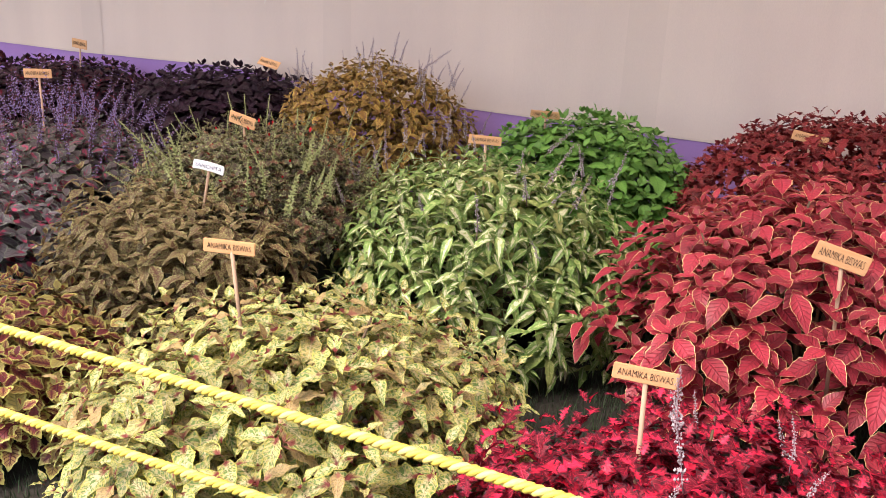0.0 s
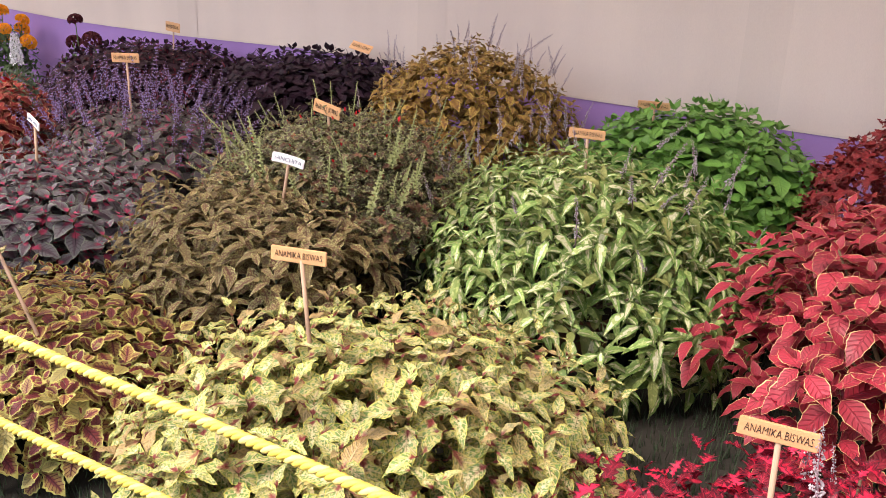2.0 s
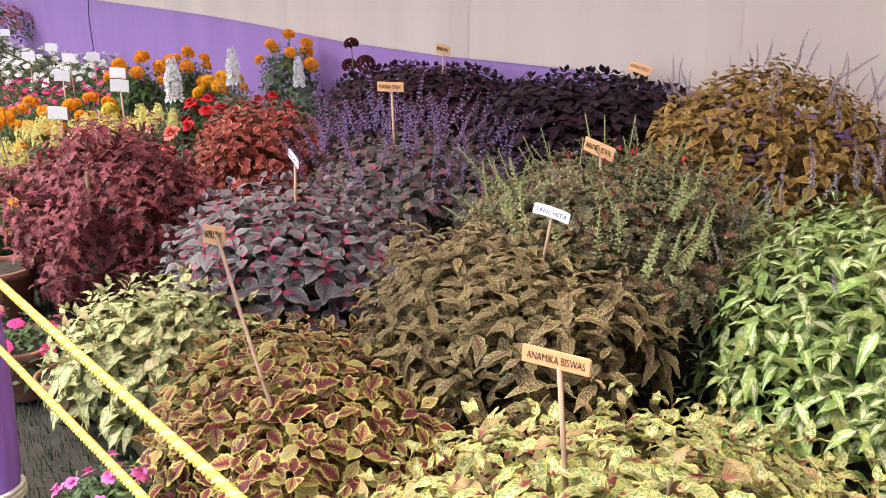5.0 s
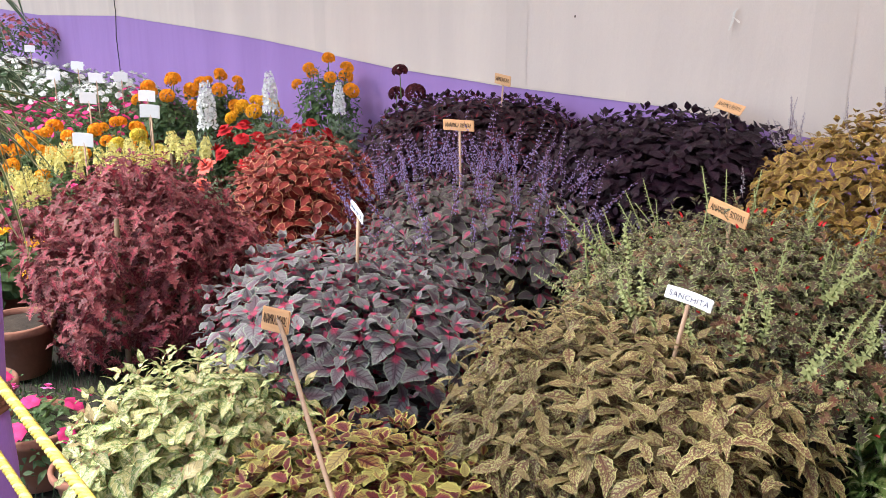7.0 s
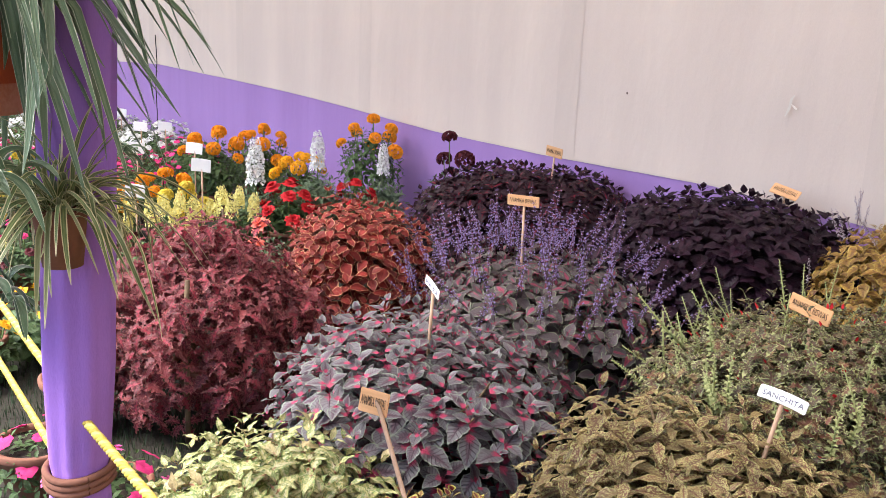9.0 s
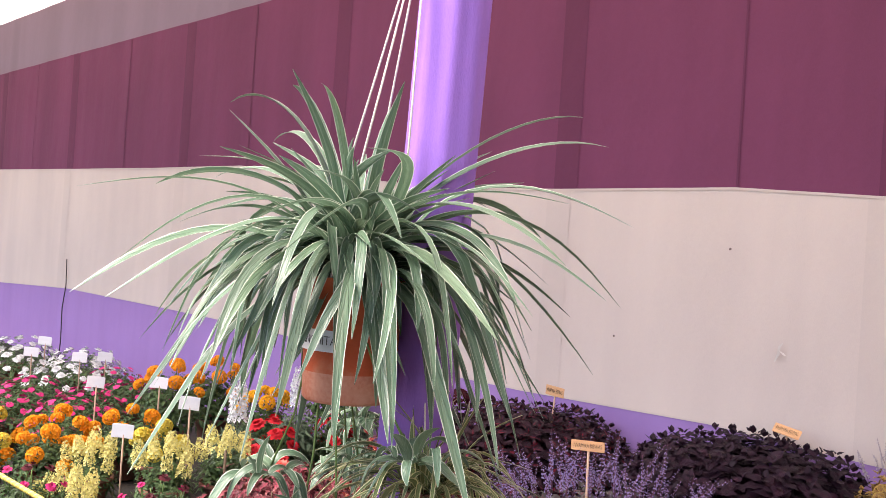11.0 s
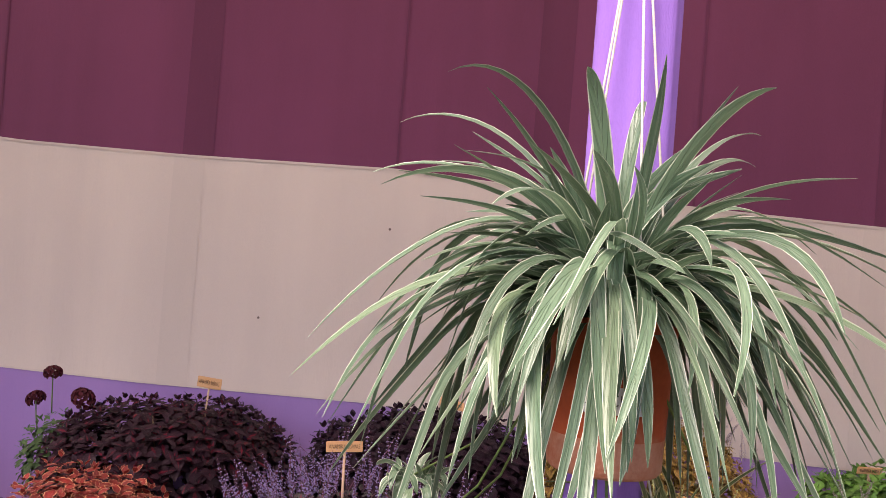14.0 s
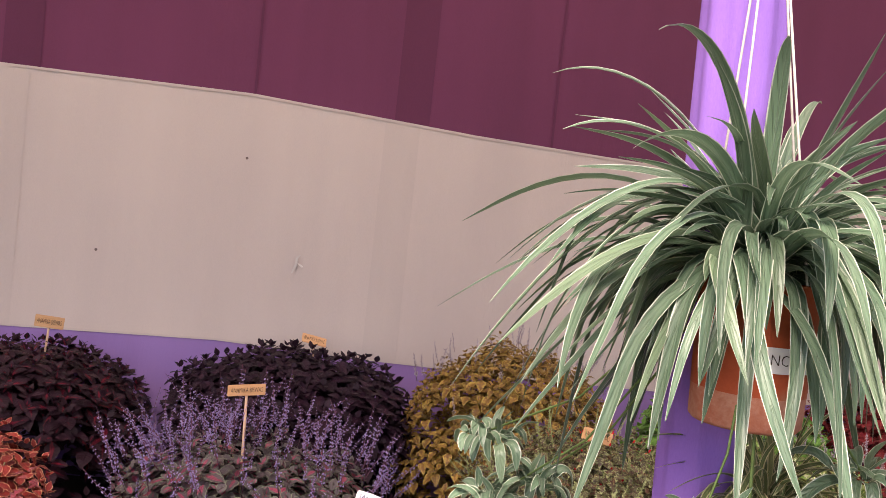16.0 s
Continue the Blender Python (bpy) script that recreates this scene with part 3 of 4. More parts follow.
OVATE = {"size": (1.05, 0.66), "full": 0.40, "teeth": 0.05, "fold": 0.20, "droop": 0.16, "ruffle": 0.03}
NARROW = {"size": (1.18, 0.52), "full": 0.40, "teeth": 0.07, "fold": 0.30, "droop": 0.36, "ruffle": 0.09}
LANCE = {"size": (1.25, 0.44), "full": 0.36, "teeth": 0.06, "fold": 0.3, "droop": 0.40, "ruffle": 0.05}
FRINGED = {"size": (1.1, 0.62), "full": 0.45, "teeth": 0.42, "fold": 0.3, "droop": 0.3, "ruffle": 0.10}

LILAC_SPIKES = [spike_mesh("flower_spike", 0.25, 11, 0.0056, L["purple_stalk"], L["lilac"], 0.15, k) for k in range(5)]
PALE_SPIKES = [spike_mesh("flower_spike", 0.17, 16, 0.0052, L["dusk_stalk"], L["lilac_pale"], 0.18, 10 + k) for k in range(4)]

# ---- the foliage plants ----
bushy_plant("coleus_plant", "cream and green coleus with red shoot hearts beside the rope", "coleus", (-0.73, 2.76), 0.66, 0.72, {**NARROW, "fold": 0.34, "droop": 0.34, "ruffle": 0.10}, L["cream"],
            shoots=240, size=0.108, singles=290, skirt=0.24, seed=11, inner=0.7, group="potted coleus plants", lean=0.45)
bushy_plant("coleus_plant", "deep red coleus with thin yellow leaf rims", "coleus", (0.36, 3.97), 0.64, 0.94, {**OVATE, "size": (1.14, 0.60), "fold": 0.26, "droop": 0.22}, L["red"],
            shoots=210, size=0.104, singles=290, skirt=0.44, seed=12, inner=0.4, group="potted coleus plants", rough=0.2, stems=26, low=104, lean=0.36, gap=0.22)
crimson = bushy_plant("coleus_plant", "bright crimson coleus with ragged dark-edged leaves", "coleus", (0.30, 2.72), 0.62, 0.64, FRINGED, L["crimson"],
                      shoots=220, size=0.095, singles=260, skirt=0.22, seed=13, inner=0.7, group="potted coleus plants", rough=0.16, lean=0.5)
add_spikes(crimson, PALE_SPIKES, 12, 0.4, 0.3, 0.58, 0.9, 3, label="grey lilac flower spike")
white = bushy_plant("coleus_plant", "green coleus with white-hearted narrow leaves and lilac flower spikes", "coleus", (-0.92, 4.22), 0.64, 0.82, LANCE, L["whitegreen"],
                    shoots=400, size=0.084, singles=280, skirt=0.30, seed=14, inner=0.5, group="potted coleus plants", low=118, lean=0.42, gap=0.25)
add_spikes(white, PALE_SPIKES, 34, 0.60, 0.42, 0.80, 1.0, 4, label="pale lilac flower spike", dz=0.03)
bushy_plant("coleus_plant", "plain bright green coleus with pointed leaves", "coleus", (-0.78, 4.94), 0.60, 0.93, OVATE, L["green"],
            shoots=300, size=0.108, singles=160, skirt=0.38, seed=15, inner=0.5, group="potted coleus plants", lean=0.45, flat=0.75, rough=0.06, gap=0.22)
bushy_plant("coleus_plant", "dark brick-red coleus against the wall cloth", "coleus", (0.36, 4.94), 0.74, 1.03, FRINGED, L["darkred"],
            shoots=400, size=0.084, singles=140, skirt=0.40, seed=16, inner=0.5, group="potted coleus plants", flat=0.65, rough=0.05, gap=0.2, lean=0.42)
gold = bushy_plant("coleus_plant", "bronze-gold coleus with flower spikes against the wall", "coleus", (-1.98, 5.02), 0.60, 1.05, {**OVATE, "droop": 0.3, "fold": 0.3}, L["gold"],
                   shoots=430, size=0.07, singles=150, skirt=0.40, seed=17, inner=0.5, group="potted coleus plants", lean=0.45, rough=0.08, gap=0.25)
add_spikes(gold, PALE_SPIKES, 40, 0.56, 0.62, 1.02, 1.0, 5, label="pale lilac flower spike")
small = bushy_plant("coleus_plant", "fine-leaved dark coleus with green twigs and red tips", "coleus", (-1.86, 3.98), 0.55, 0.86, {**FRINGED, "teeth": 0.5}, L["bronze_small"],
                    shoots=520, size=0.062, singles=150, skirt=0.46, seed=18, inner=0.7, group="potted coleus plants", rough=0.22, low=86, gap=0.6)
bushy_plant("coleus_plant", "olive-brown mottled coleus with flat spreading shoots", "coleus", (-1.83, 3.40), 0.48, 0.76, {**LANCE, "teeth": 0.1, "ruffle": 0.06, "droop": 0.3}, L["olive"],
            shoots=230, size=0.094, singles=260, skirt=0.36, seed=19, inner=0.6, group="potted coleus plants", rough=0.26, stems=16, lean=0.30, low=106, open_from=45)
bushy_plant("coleus_plant", "near-black purple coleus with faint red hearts beside the wall", "coleus", (-4.48, 5.06), 0.72, 0.86, OVATE, L["black_red"],
            shoots=330, size=0.105, singles=120, skirt=0.34, seed=20, inner=0.5, group="potted coleus plants", rough=0.05, flat=0.5, gap=0.22, lean=0.45)
bushy_plant("coleus_plant", "near-black purple coleus against the wall cloth", "coleus", (-3.12, 5.12), 0.68, 0.92, OVATE, L["black"],
            shoots=330, size=0.108, singles=120, skirt=0.40, seed=21, inner=0.5, group="potted coleus plants", flat=0.5, rough=0.06, gap=0.22, lean=0.45)
spiky = bushy_plant("coleus_plant", "dusky purple coleus covered in lilac flower spikes", "coleus", (-3.25, 4.10), 0.56, 0.72, OVATE, L["spike_plum"],
                    shoots=230, size=0.082, singles=160, skirt=0.34, seed=22, inner=0.6, group="potted coleus plants", flat=0.65)
add_spikes(spiky, LILAC_SPIKES, 165, 0.58, 0.40, 0.70, 1.0, 6, label="lilac flower spike on a purple stalk", tilt=17)
bushy_plant("coleus_plant", "plum coleus with pink hearts and greenish leaf rims", "coleus", (-2.87, 3.20), 0.52, 0.70, OVATE, L["plum"],
            shoots=160, size=0.1, singles=260, skirt=0.34, seed=23, inner=0.7, group="potted coleus plants", stems=12, lean=0.45)
bushy_plant("coleus_plant", "low coleus with burgundy-hearted olive-rimmed leaves", "coleus", (-1.94, 2.74), 0.50, 0.51, {**OVATE, "teeth": 0.1}, L["burgundy_heart"],
            shoots=210, size=0.083, singles=270, skirt=0.16, seed=24, inner=0.7, group="potted coleus plants", lean=0.5)
bushy_plant("coleus_plant", "pale cream and green coleus in a clay pot", "coleus", (-2.62, 2.58), 0.39, 0.52, NARROW, L["pale"],
            shoots=110, size=0.105, singles=220, skirt=0.26, seed=25, inner=0.7, group="potted coleus plants", low=105, lean=0.45)
bushy_plant("coleus_plant", "tall burgundy coleus with ragged drooping leaves", "coleus", (-3.97, 2.92), 0.50, 0.80, {**FRINGED, "size": (1.2, 0.58), "droop": 0.6, "teeth": 0.5}, L["burgundy"],
            shoots=390, size=0.066, singles=220, skirt=0.36, seed=26, inner=0.3, group="potted coleus plants", low=125, stems=12, rough=0.28)
bushy_plant("coleus_plant", "rust-red coleus with pale leaf rims", "coleus", (-4.28, 3.80), 0.42, 0.81, OVATE, L["rust"],
            shoots=170, size=0.088, singles=160, skirt=0.36, seed=27, inner=0.5, group="potted coleus plants", low=120, lean=0.5)


def twigs(ob, count, radius, low, length, seed):
    """Upright leafy shoots, each one a stalk with small paired leaves."""
    r = np.random.default_rng(seed)
    leafy = leaf_shape(0.019, 0.011, seed=3, droop=0.2, rows=4)
    kinds = []
    for k in range(4):
        mats = []
        for i in range(22):
            t = 0.1 + 0.9 * i / 21
            for half in range(2):
                a = i * 1.2 + half * 3.14
                mats.append(frame_from((0.1 * length * t * t, 0, length * t), (math.cos(a), math.sin(a), 0.6), (0, 0, 1), 1.25 - 0.8 * t))
        v, f, u = leafy
        pieces = [([tuple(p) for p in (v @ np.array(m)[:3, :3].T + np.array(m)[:3, 3])], [tuple(q) for q in f]) for m in mats]
        st = tube([(0, 0, 0), (0.03 * length, 0, length / 2), (0.1 * length, 0, length)], [0.003, 0.0025, 0.0015], 4)
        kinds.append(mesh_from("twig", *join([([tuple(p) for p in st[0]], st[1]), *pieces]), M["twig_green"]))
    for i in range(count):
        a, q = r.uniform(0, 6.28), math.sqrt(r.uniform(0, 1))
        x, y = radius * q * math.cos(a), radius * q * math.sin(a)
        part("twig", kinds[i % 4], ob, "pale green leafy twig", pose(x, y, low + 0.14 * (1 - q * q) + r.normal(0, 0.03), r.normal(0, 16) - 30 * y / radius, r.normal(0, 16) + 36 * x / radius) @ pose(0, 0, 0, 0, 0, r.uniform(0, 360)) @ Matrix.Scale(r.uniform(0.5, 1.15), 4))


M["twig_green"] = plain_material("pale green shoot", (0.40, 0.43, 0.20), (0.26, 0.29, 0.12), 30, 0.6, 0.1, 0.2)
twigs(small, 100, 0.53, 0.57, 0.21, 31)


def red_tips(ob, count, radius, low, high, seed):
    r = np.random.default_rng(seed)
    bud = mesh_from("red_tip", *leaf_shape(0.024, 0.011, seed=8, rows=5)[:2], L["scarlet"])
    for d in dome_points(count, 95, r):
        m = frame_from((d.x * radius, d.y * radius, low + d.z * (high - low)), d + Vector((0, 0, 0.5)), (0, 0, 1), r.uniform(0.7, 1.2))
        part("red_tip", bud, ob, "red young leaf", m)


red_tips(small, 130, 0.53, 0.42, 0.84, 5)


# ---- name plaques ----
def plaque(place, foot, text, turn=0.0, roll=0.0, tip=0.0, white=False, width=0.135, height=0.037, label=None):
    """A small lettered board on a stick that leans from its foot."""
    top, base = Vector(place), Vector(foot)
    ob = thing("name_plaque", tuple(base), label or ("white card name plaque on a thin stick" if white else "small plywood name plaque on a thin stick"), "name sign", "name plaques among the plants")
    d = top - base
    part("stick", mesh_from("stick", *tube([(0, 0, 0), d * 0.5 + Vector((0.002, 0, 0)), d + Vector((0, 0.006, 0.008))], 0.0055, 7), M["bamboo"]), ob)
    at = Matrix.Translation(d) @ pose(0, 0, 0, tip, roll, turn)
    board = part("board", bm_mesh("board", rounded_box(width, 0.005, height, 0.0022, 0.004 if white else 0.0), M["paper" if white else "plaque"]), ob, place=at)
    if text:
        size = height * 0.62
        me = writing(text, size, M["ink_blue" if white else "ink"])
        xs = [v.co.x for v in me.vertices]
        k = 0.84 * width / (max(xs) - min(xs))
        me.transform(Matrix.Translation((0, -0.0036, 0.002 if white else 0)) @ Matrix.Diagonal((k, 1, 1, 1)))
        part("lettering", me, board, "dark lettering")
    return ob


NAME, NAME2 = "ANAMIKA BISWAS", "SANCHITA"
plaque((-0.94, 2.74, 0.79), (-0.87, 2.72, 0.42), NAME, 25, 3)
plaque((0.15, 2.77, 0.71), (0.16, 2.77, 0.30), NAME, 15, 4)
plaque((-0.99, 4.32, 0.84), (-0.99, 4.34, 0.5), NAME, 20, 2)
plaque((-0.97, 4.90, 0.88), (-0.97, 4.92, 0.5), NAME, 20, 2, 15)
plaque((-1.90, 3.90, 0.865), (-1.89, 3.92, 0.5), NAME, 5, 12, 0, False, 0.13, 0.05)
plaque((-1.67, 3.45, 0.775), (-1.72, 3.43, 0.45), NAME2, 25, 12, 0, True, 0.115, 0.034)
plaque((-2.83, 3.24, 0.775), (-2.83, 3.23, 0.45), NAME2, -12, 14, 0, True, 0.115, 0.034)
plaque((-2.17, 2.62, 0.76), (-1.75, 2.55, 0.42), NAME, 24, 0, -14, False, 0.08, 0.055)
plaque((-4.34, 5.14, 0.93), (-4.37, 5.14, 0.5), NAME, 0, 4, 0, False, 0.14, 0.06)
plaque((-3.29, 4.01, 0.92), (-3.28, 4.02, 0.45), NAME, 20, -2, 0, False, 0.15, 0.045)
plaque((-3.03, 5.45, 0.90), (-3.03, 5.40, 0.6), NAME, 10, 12, -45, False, 0.14, 0.06)
plaque((0.19, 4.73, 0.94), (0.20, 4.72, 0.6), NAME, 15, 10)
plaque((0.438, 3.50, 0.83), (0.46, 3.56, 0.4), NAME, 10, 14, 0, False, 0.138, 0.052)


# ---- pillar, ropes and hanging spider plant ----
PILLAR = Vector((-2.364, 2.083, 0))


def pillar():
    ob = thing("pillar", tuple(PILLAR), "tent pole wrapped in glossy purple cloth", "pillar", kind="structure")
    n = 44
    verts, faces = [], []
    zs = [0.0, 0.06, 0.1, 0.14, 0.3, 0.5, 0.62, 0.66, 0.7, 0.9, 1.2, 1.6, 2.0, 2.5, 3.0, 3.5, 4.8]
    for z in zs:
        pinch = 1 - 0.22 * math.exp(-((z - 0.66) / 0.05) ** 2) - 0.2 * math.exp(-((z - 0.08) / 0.05) ** 2)
        for i in range(n):
            a = 2 * math.pi * i / n
            fold = 1 + 0.045 * math.sin(9 * a + 0.8 * z) + 0.05 * noise.noise(Vector((math.cos(a) * 3, math.sin(a) * 3, z * 0.7)))
            r = 0.075 * pinch * fold * (0.84 + 0.085 * min(z, 1.9))
            verts.append((r * math.cos(a), r * math.sin(a) + 0.044 * (z - 2.1), z))
    for k in range(len(zs) - 1):
        for i in range(n):
            j = (i + 1) % n
            faces.append((k * n + i, k * n + j, (k + 1) * n + j, (k + 1) * n + i))
    part("cloth_wrap", mesh_from("cloth_wrap", verts, faces, M["cloth_pillar"]), ob)
    for z, mat, label in ((0.66, "clay", "rust-red tie"), (0.09, "rope_white", "white rope tie")):
        for k in range(3):
            ring = [(0.066 * math.cos(a), 0.066 * math.sin(a) + 0.044 * (z - 2.1), z + 0.014 * (k - 1) + 0.004 * math.sin(2 * a)) for a in np.linspace(0, 6.2832, 25)]
            part("tie", mesh_from("tie", *tube(ring, 0.008, 6, False), M[mat]), ob, label)


pillar()


def twisted_rope(a, b, sag, radius=0.0088, pitch=0.044, label="yellow and white twisted rope strung along the display"):
    """Three strands laid round one another between two places; one is white."""
    a, b = Vector(a), Vector(b)
    ob = thing("rope", tuple(a), label, "rope", "barrier ropes")
    n = max(12, int((b - a).length / 0.007))
    d = (b - a).normalized()
    s = d.cross(Vector((0, 0, 1))).normalized()
    u = s.cross(d)
    for k in range(3):
        pts = []
        for i in range(n + 1):
            t = i / n
            c = (b - a) * t + Vector((0, 0, -sag * 4 * t * (1 - t)))
            q = 2 * math.pi * (t * (b - a).length / pitch + k / 3)
            pts.append(c + (s * math.cos(q) + u * math.sin(q)) * radius * 0.55)
        part("strand", mesh_from("strand", *tube(pts, radius * 0.62, 6), M["rope_pale" if k == 0 else "rope_yellow"]), ob)
    return ob


twisted_rope((-2.42, 2.02, 0.796), (3.0, 2.268, 0.774), 0.0)
twisted_rope((-2.42, 2.024, 0.573), (3.0, 2.266, 0.672), 0.0)
twisted_rope((-9.0, 2.04, 0.74), (-2.45, 2.03, 0.79), 0.02)
twisted_rope((-9.0, 2.04, 0.52), (-2.45, 2.03, 0.58), 0.02)


def strap_mesh(line, width, seed, material="blade"):
    """A strap leaf along a line of places, folded along its middle."""
    n = len(line)
    verts, faces, uvs = [], [], []
    side = None
    for i, c in enumerate(line):
        t = i / (n - 1)
        d = (line[min(i + 1, n - 1)] - line[max(i - 1, 0)]).normalized()
        if side is None:
            side = d.cross(Vector((0, 0, 1)))
            side = side.normalized() if side.length > 0.05 else Vector((1, 0, 0))
            twist = 0.5 * math.sin(seed * 2.3)
            side = side * math.cos(twist) + side.cross(d) * math.sin(twist)
        side = (side - d * side.dot(d)).normalized()
        up = side.cross(d)
        w = width / 2 * min(1, 0.55 + 2.4 * t) * (1 - t ** 4.5) + 0.0006
        for k, q in enumerate((-1, 0, 1)):
            verts.append(c + side * (q * w) + up * (abs(q) * w * 0.34))
            uvs.append((k / 2, t * 0.8))
    for i in range(n - 1):
        for k in range(2):
            a = i * 3 + k
            faces.append((a, a + 1, a + 4, a + 3))
    return mesh_from("blade", verts, faces, L[material], uvs)


def blade_mesh(p0, p1, p2, p3, width, seed):
    """A strap leaf along a Bezier line."""
    p = [Vector(q) for q in (p0, p1, p2, p3)]
    line = [p[0] * (1 - t) ** 3 + p[1] * (3 * t * (1 - t) ** 2) + p[2] * (3 * t * t * (1 - t)) + p[3] * t ** 3 for t in (k / 14 for k in range(15))]
    return strap_mesh(line, width, seed)


def spider_blades(ob, crown, count, reach, width, seed, heroes=(), material="blade", window=0.0):
    r = np.random.default_rng(seed)
    crown = Vector(crown)
    for k, (tip, rise, w) in enumerate(heroes):
        tip = Vector(tip)
        flat = Vector((tip.x - crown.x, tip.y - crown.y, 0))
        p1 = crown + flat * 0.28 + Vector((0, 0, rise))
        p2 = crown + flat * 0.72 + Vector((0, 0, 0.55 * rise + 0.65 * (tip.z - crown.z)))
        part("blade", blade_mesh(crown, p1, p2, tip, w, k), ob)
    for i in range(count):
        a = i * 2.39996 + r.normal(0, 0.25)
        layer = (i + 0.5) / count
        elev = math.radians(86 - 74 * layer ** 0.7 + r.normal(0, 8))
        sparse = window and layer > 0.3 and math.cos(a - window) > 0.72
        if sparse and r.uniform() < 0.4:
            continue
        bend = math.radians(r.uniform(20, 70) if layer < 0.16 else r.uniform(60, 165))
        long = reach * r.uniform(0.5, 1.15) * (0.66 + 0.42 * min(1, layer * 2.2))
        low = math.radians(r.uniform(-86, -50))
        q = crown + Vector((math.cos(a), math.sin(a), 0)) * 0.02 + Vector((r.normal(0, 0.018), r.normal(0, 0.018), -0.02 * layer))
        drift, soft, line = r.normal(0, 0.6), r.uniform(0.0, 0.25), [q.copy()]
        for k in range(14):
            t = (k + 0.5) / 14
            u = min(1, max(0, (t - soft) / (0.95 - soft)))
            e = max(low, elev - bend * (1 - (1 - u) ** 1.7))
            b = a + drift * t
            q = q + Vector((math.cos(b) * math.cos(e), math.sin(b) * math.cos(e), math.sin(e))) * (long / 14)
            line.append(q.copy())
        part("blade", strap_mesh(line, width * r.uniform(0.75, 1.2), seed + i, material), ob)


POT = Vector((-2.377, 1.877, 1.413))


def hanging_spider_plant():
    ob = thing("hanging_spider_plant", tuple(POT), "large striped spider plant hung in an orange clay pot", "spider plant")
    prof = [(0.005, 0.0), (0.084, 0.0), (0.089, 0.006), (0.0905, 0.055), (0.0908, 0.057), (0.0945, 0.185), (0.095, 0.208), (0.0985, 0.211), (0.0995, 0.232), (0.097, 0.236), (0.089, 0.234), (0.085, 0.2)]
    pot_ob = part("pot", mesh_from("pot", *lathe(prof[4:], 40), M["clay_bright"]), ob)
    part("pot_foot", mesh_from("pot_foot", *lathe(prof[:5], 40), M["clay_chalky"]), ob, "chalky worn foot of the pot")
    part("soil", mesh_from("soil", *lathe([(0.0, 0.222), (0.05, 0.220), (0.087, 0.212)], 20), M["soil"]), ob)
    # the label bends round the pot
    a0, a1, r0 = math.radians(-119), math.radians(-52), 0.0942
    verts, faces = [], []
    for i in range(15):
        a = a0 + (a1 - a0) * i / 14
        for z in (0.098, 0.138):
            for rr in (r0, r0 + 0.0012):
                verts.append((rr * math.cos(a), rr * math.sin(a), z))
    for i in range(14):
        k = i * 4
        faces += [(k + 1, k + 5, k + 7, k + 3), (k, k + 2, k + 6, k + 4), (k + 2, k + 3, k + 7, k + 6), (k, k + 4, k + 5, k + 1)]
    sticker = part("sticker", mesh_from("sticker", verts, faces, M["paper"], smooth=False), pot_ob, "white paper name sticker")
    me = writing(NAME2, 0.025, M["ink"])
    xs = [v.co.x for v in me.vertices]
    w = max(xs) - min(xs)
    for v in me.vertices:
        a = (a0 + a1) / 2 + v.co.x / w * (a1 - a0) * 0.88
        rr = r0 + 0.0022 - v.co.y
        v.co = (rr * math.cos(a), rr * math.sin(a), 0.118 + v.co.z)
    part("lettering", me, sticker, "dark printed lettering")
    knot = Vector((0.0, 0.13, 1.02))
    for a in (20, 140, 205, 290):
        p = Vector((0.092 * math.cos(math.radians(a)), 0.092 * math.sin(math.radians(a)), 0.228))
        part("string", mesh_from("string", *tube([p, (p + knot) / 2 + Vector((0, 0, -0.004)), knot], 0.0022, 6), M["string"]), ob)
    part("knot", mesh_from("knot", *tube([knot + Vector((0, -0.01, -0.03)), knot, knot + Vector((0, 0.02, 0.02))], [0.006, 0.011, 0.006], 8), M["string"]), ob)
    crown = Vector((-0.01, 0.0, 0.252))
    h = lambda x, y, z: (x - POT.x, y - POT.y, z - POT.z)
    heroes = [(h(-2.65, 1.74, 1.99), 0.30, 0.026), (h(-2.75, 1.92, 1.94), 0.26, 0.022), (h(-2.71, 1.62, 1.81), 0.20, 0.026), (h(-2.84, 1.78, 1.58), 0.24, 0.026),
              (h(-2.85, 1.98, 1.41), 0.26, 0.030), (h(-2.45, 1.75, 2.01), 0.20, 0.030), (h(-2.21, 1.64, 1.97), 0.20, 0.022), (h(-2.35, 1.94, 2.0), 0.22, 0.022),
              (h(-1.89, 1.90, 1.70), 0.20, 0.026), (h(-1.95, 2.08, 1.51), 0.20, 0.026), (h(-2.10, 2.30, 1.95), 0.22, 0.020),
              (h(-2.11, 2.22, 2.0), 0.22, 0.022), (h(-2.76, 1.78, 1.84), 0.20, 0.024)]
    spider_blades(ob, crown, 330, 0.49, 0.0215, 40, heroes, window=math.radians(-96))
    return ob


hanging_spider_plant()


def lower_spider_plant():
    ob = thing("hanging_spider_plant", (-2.26, 1.99, 1.14), "smaller narrow-leaved spider plant tied to the purple pole", "spider plant")
    spider_blades(ob, (0, 0, 0.12), 120, 0.27, 0.0095, 60, (), "blade_fine")
    part("pot", mesh_from("pot", *lathe([(0.005, 0.0), (0.036, 0.0), (0.048, 0.10), (0.052, 0.11), (0.045, 0.11), (0.042, 0.09)], 24), M["clay"]), ob)
    part("string", mesh_from("string", *tube([(0.0, 0.0, 0.11), (-0.05, 0.03, 0.3), (-0.09, 0.05, 0.42)], 0.002, 5), M["string"]), ob)


lower_spider_plant()


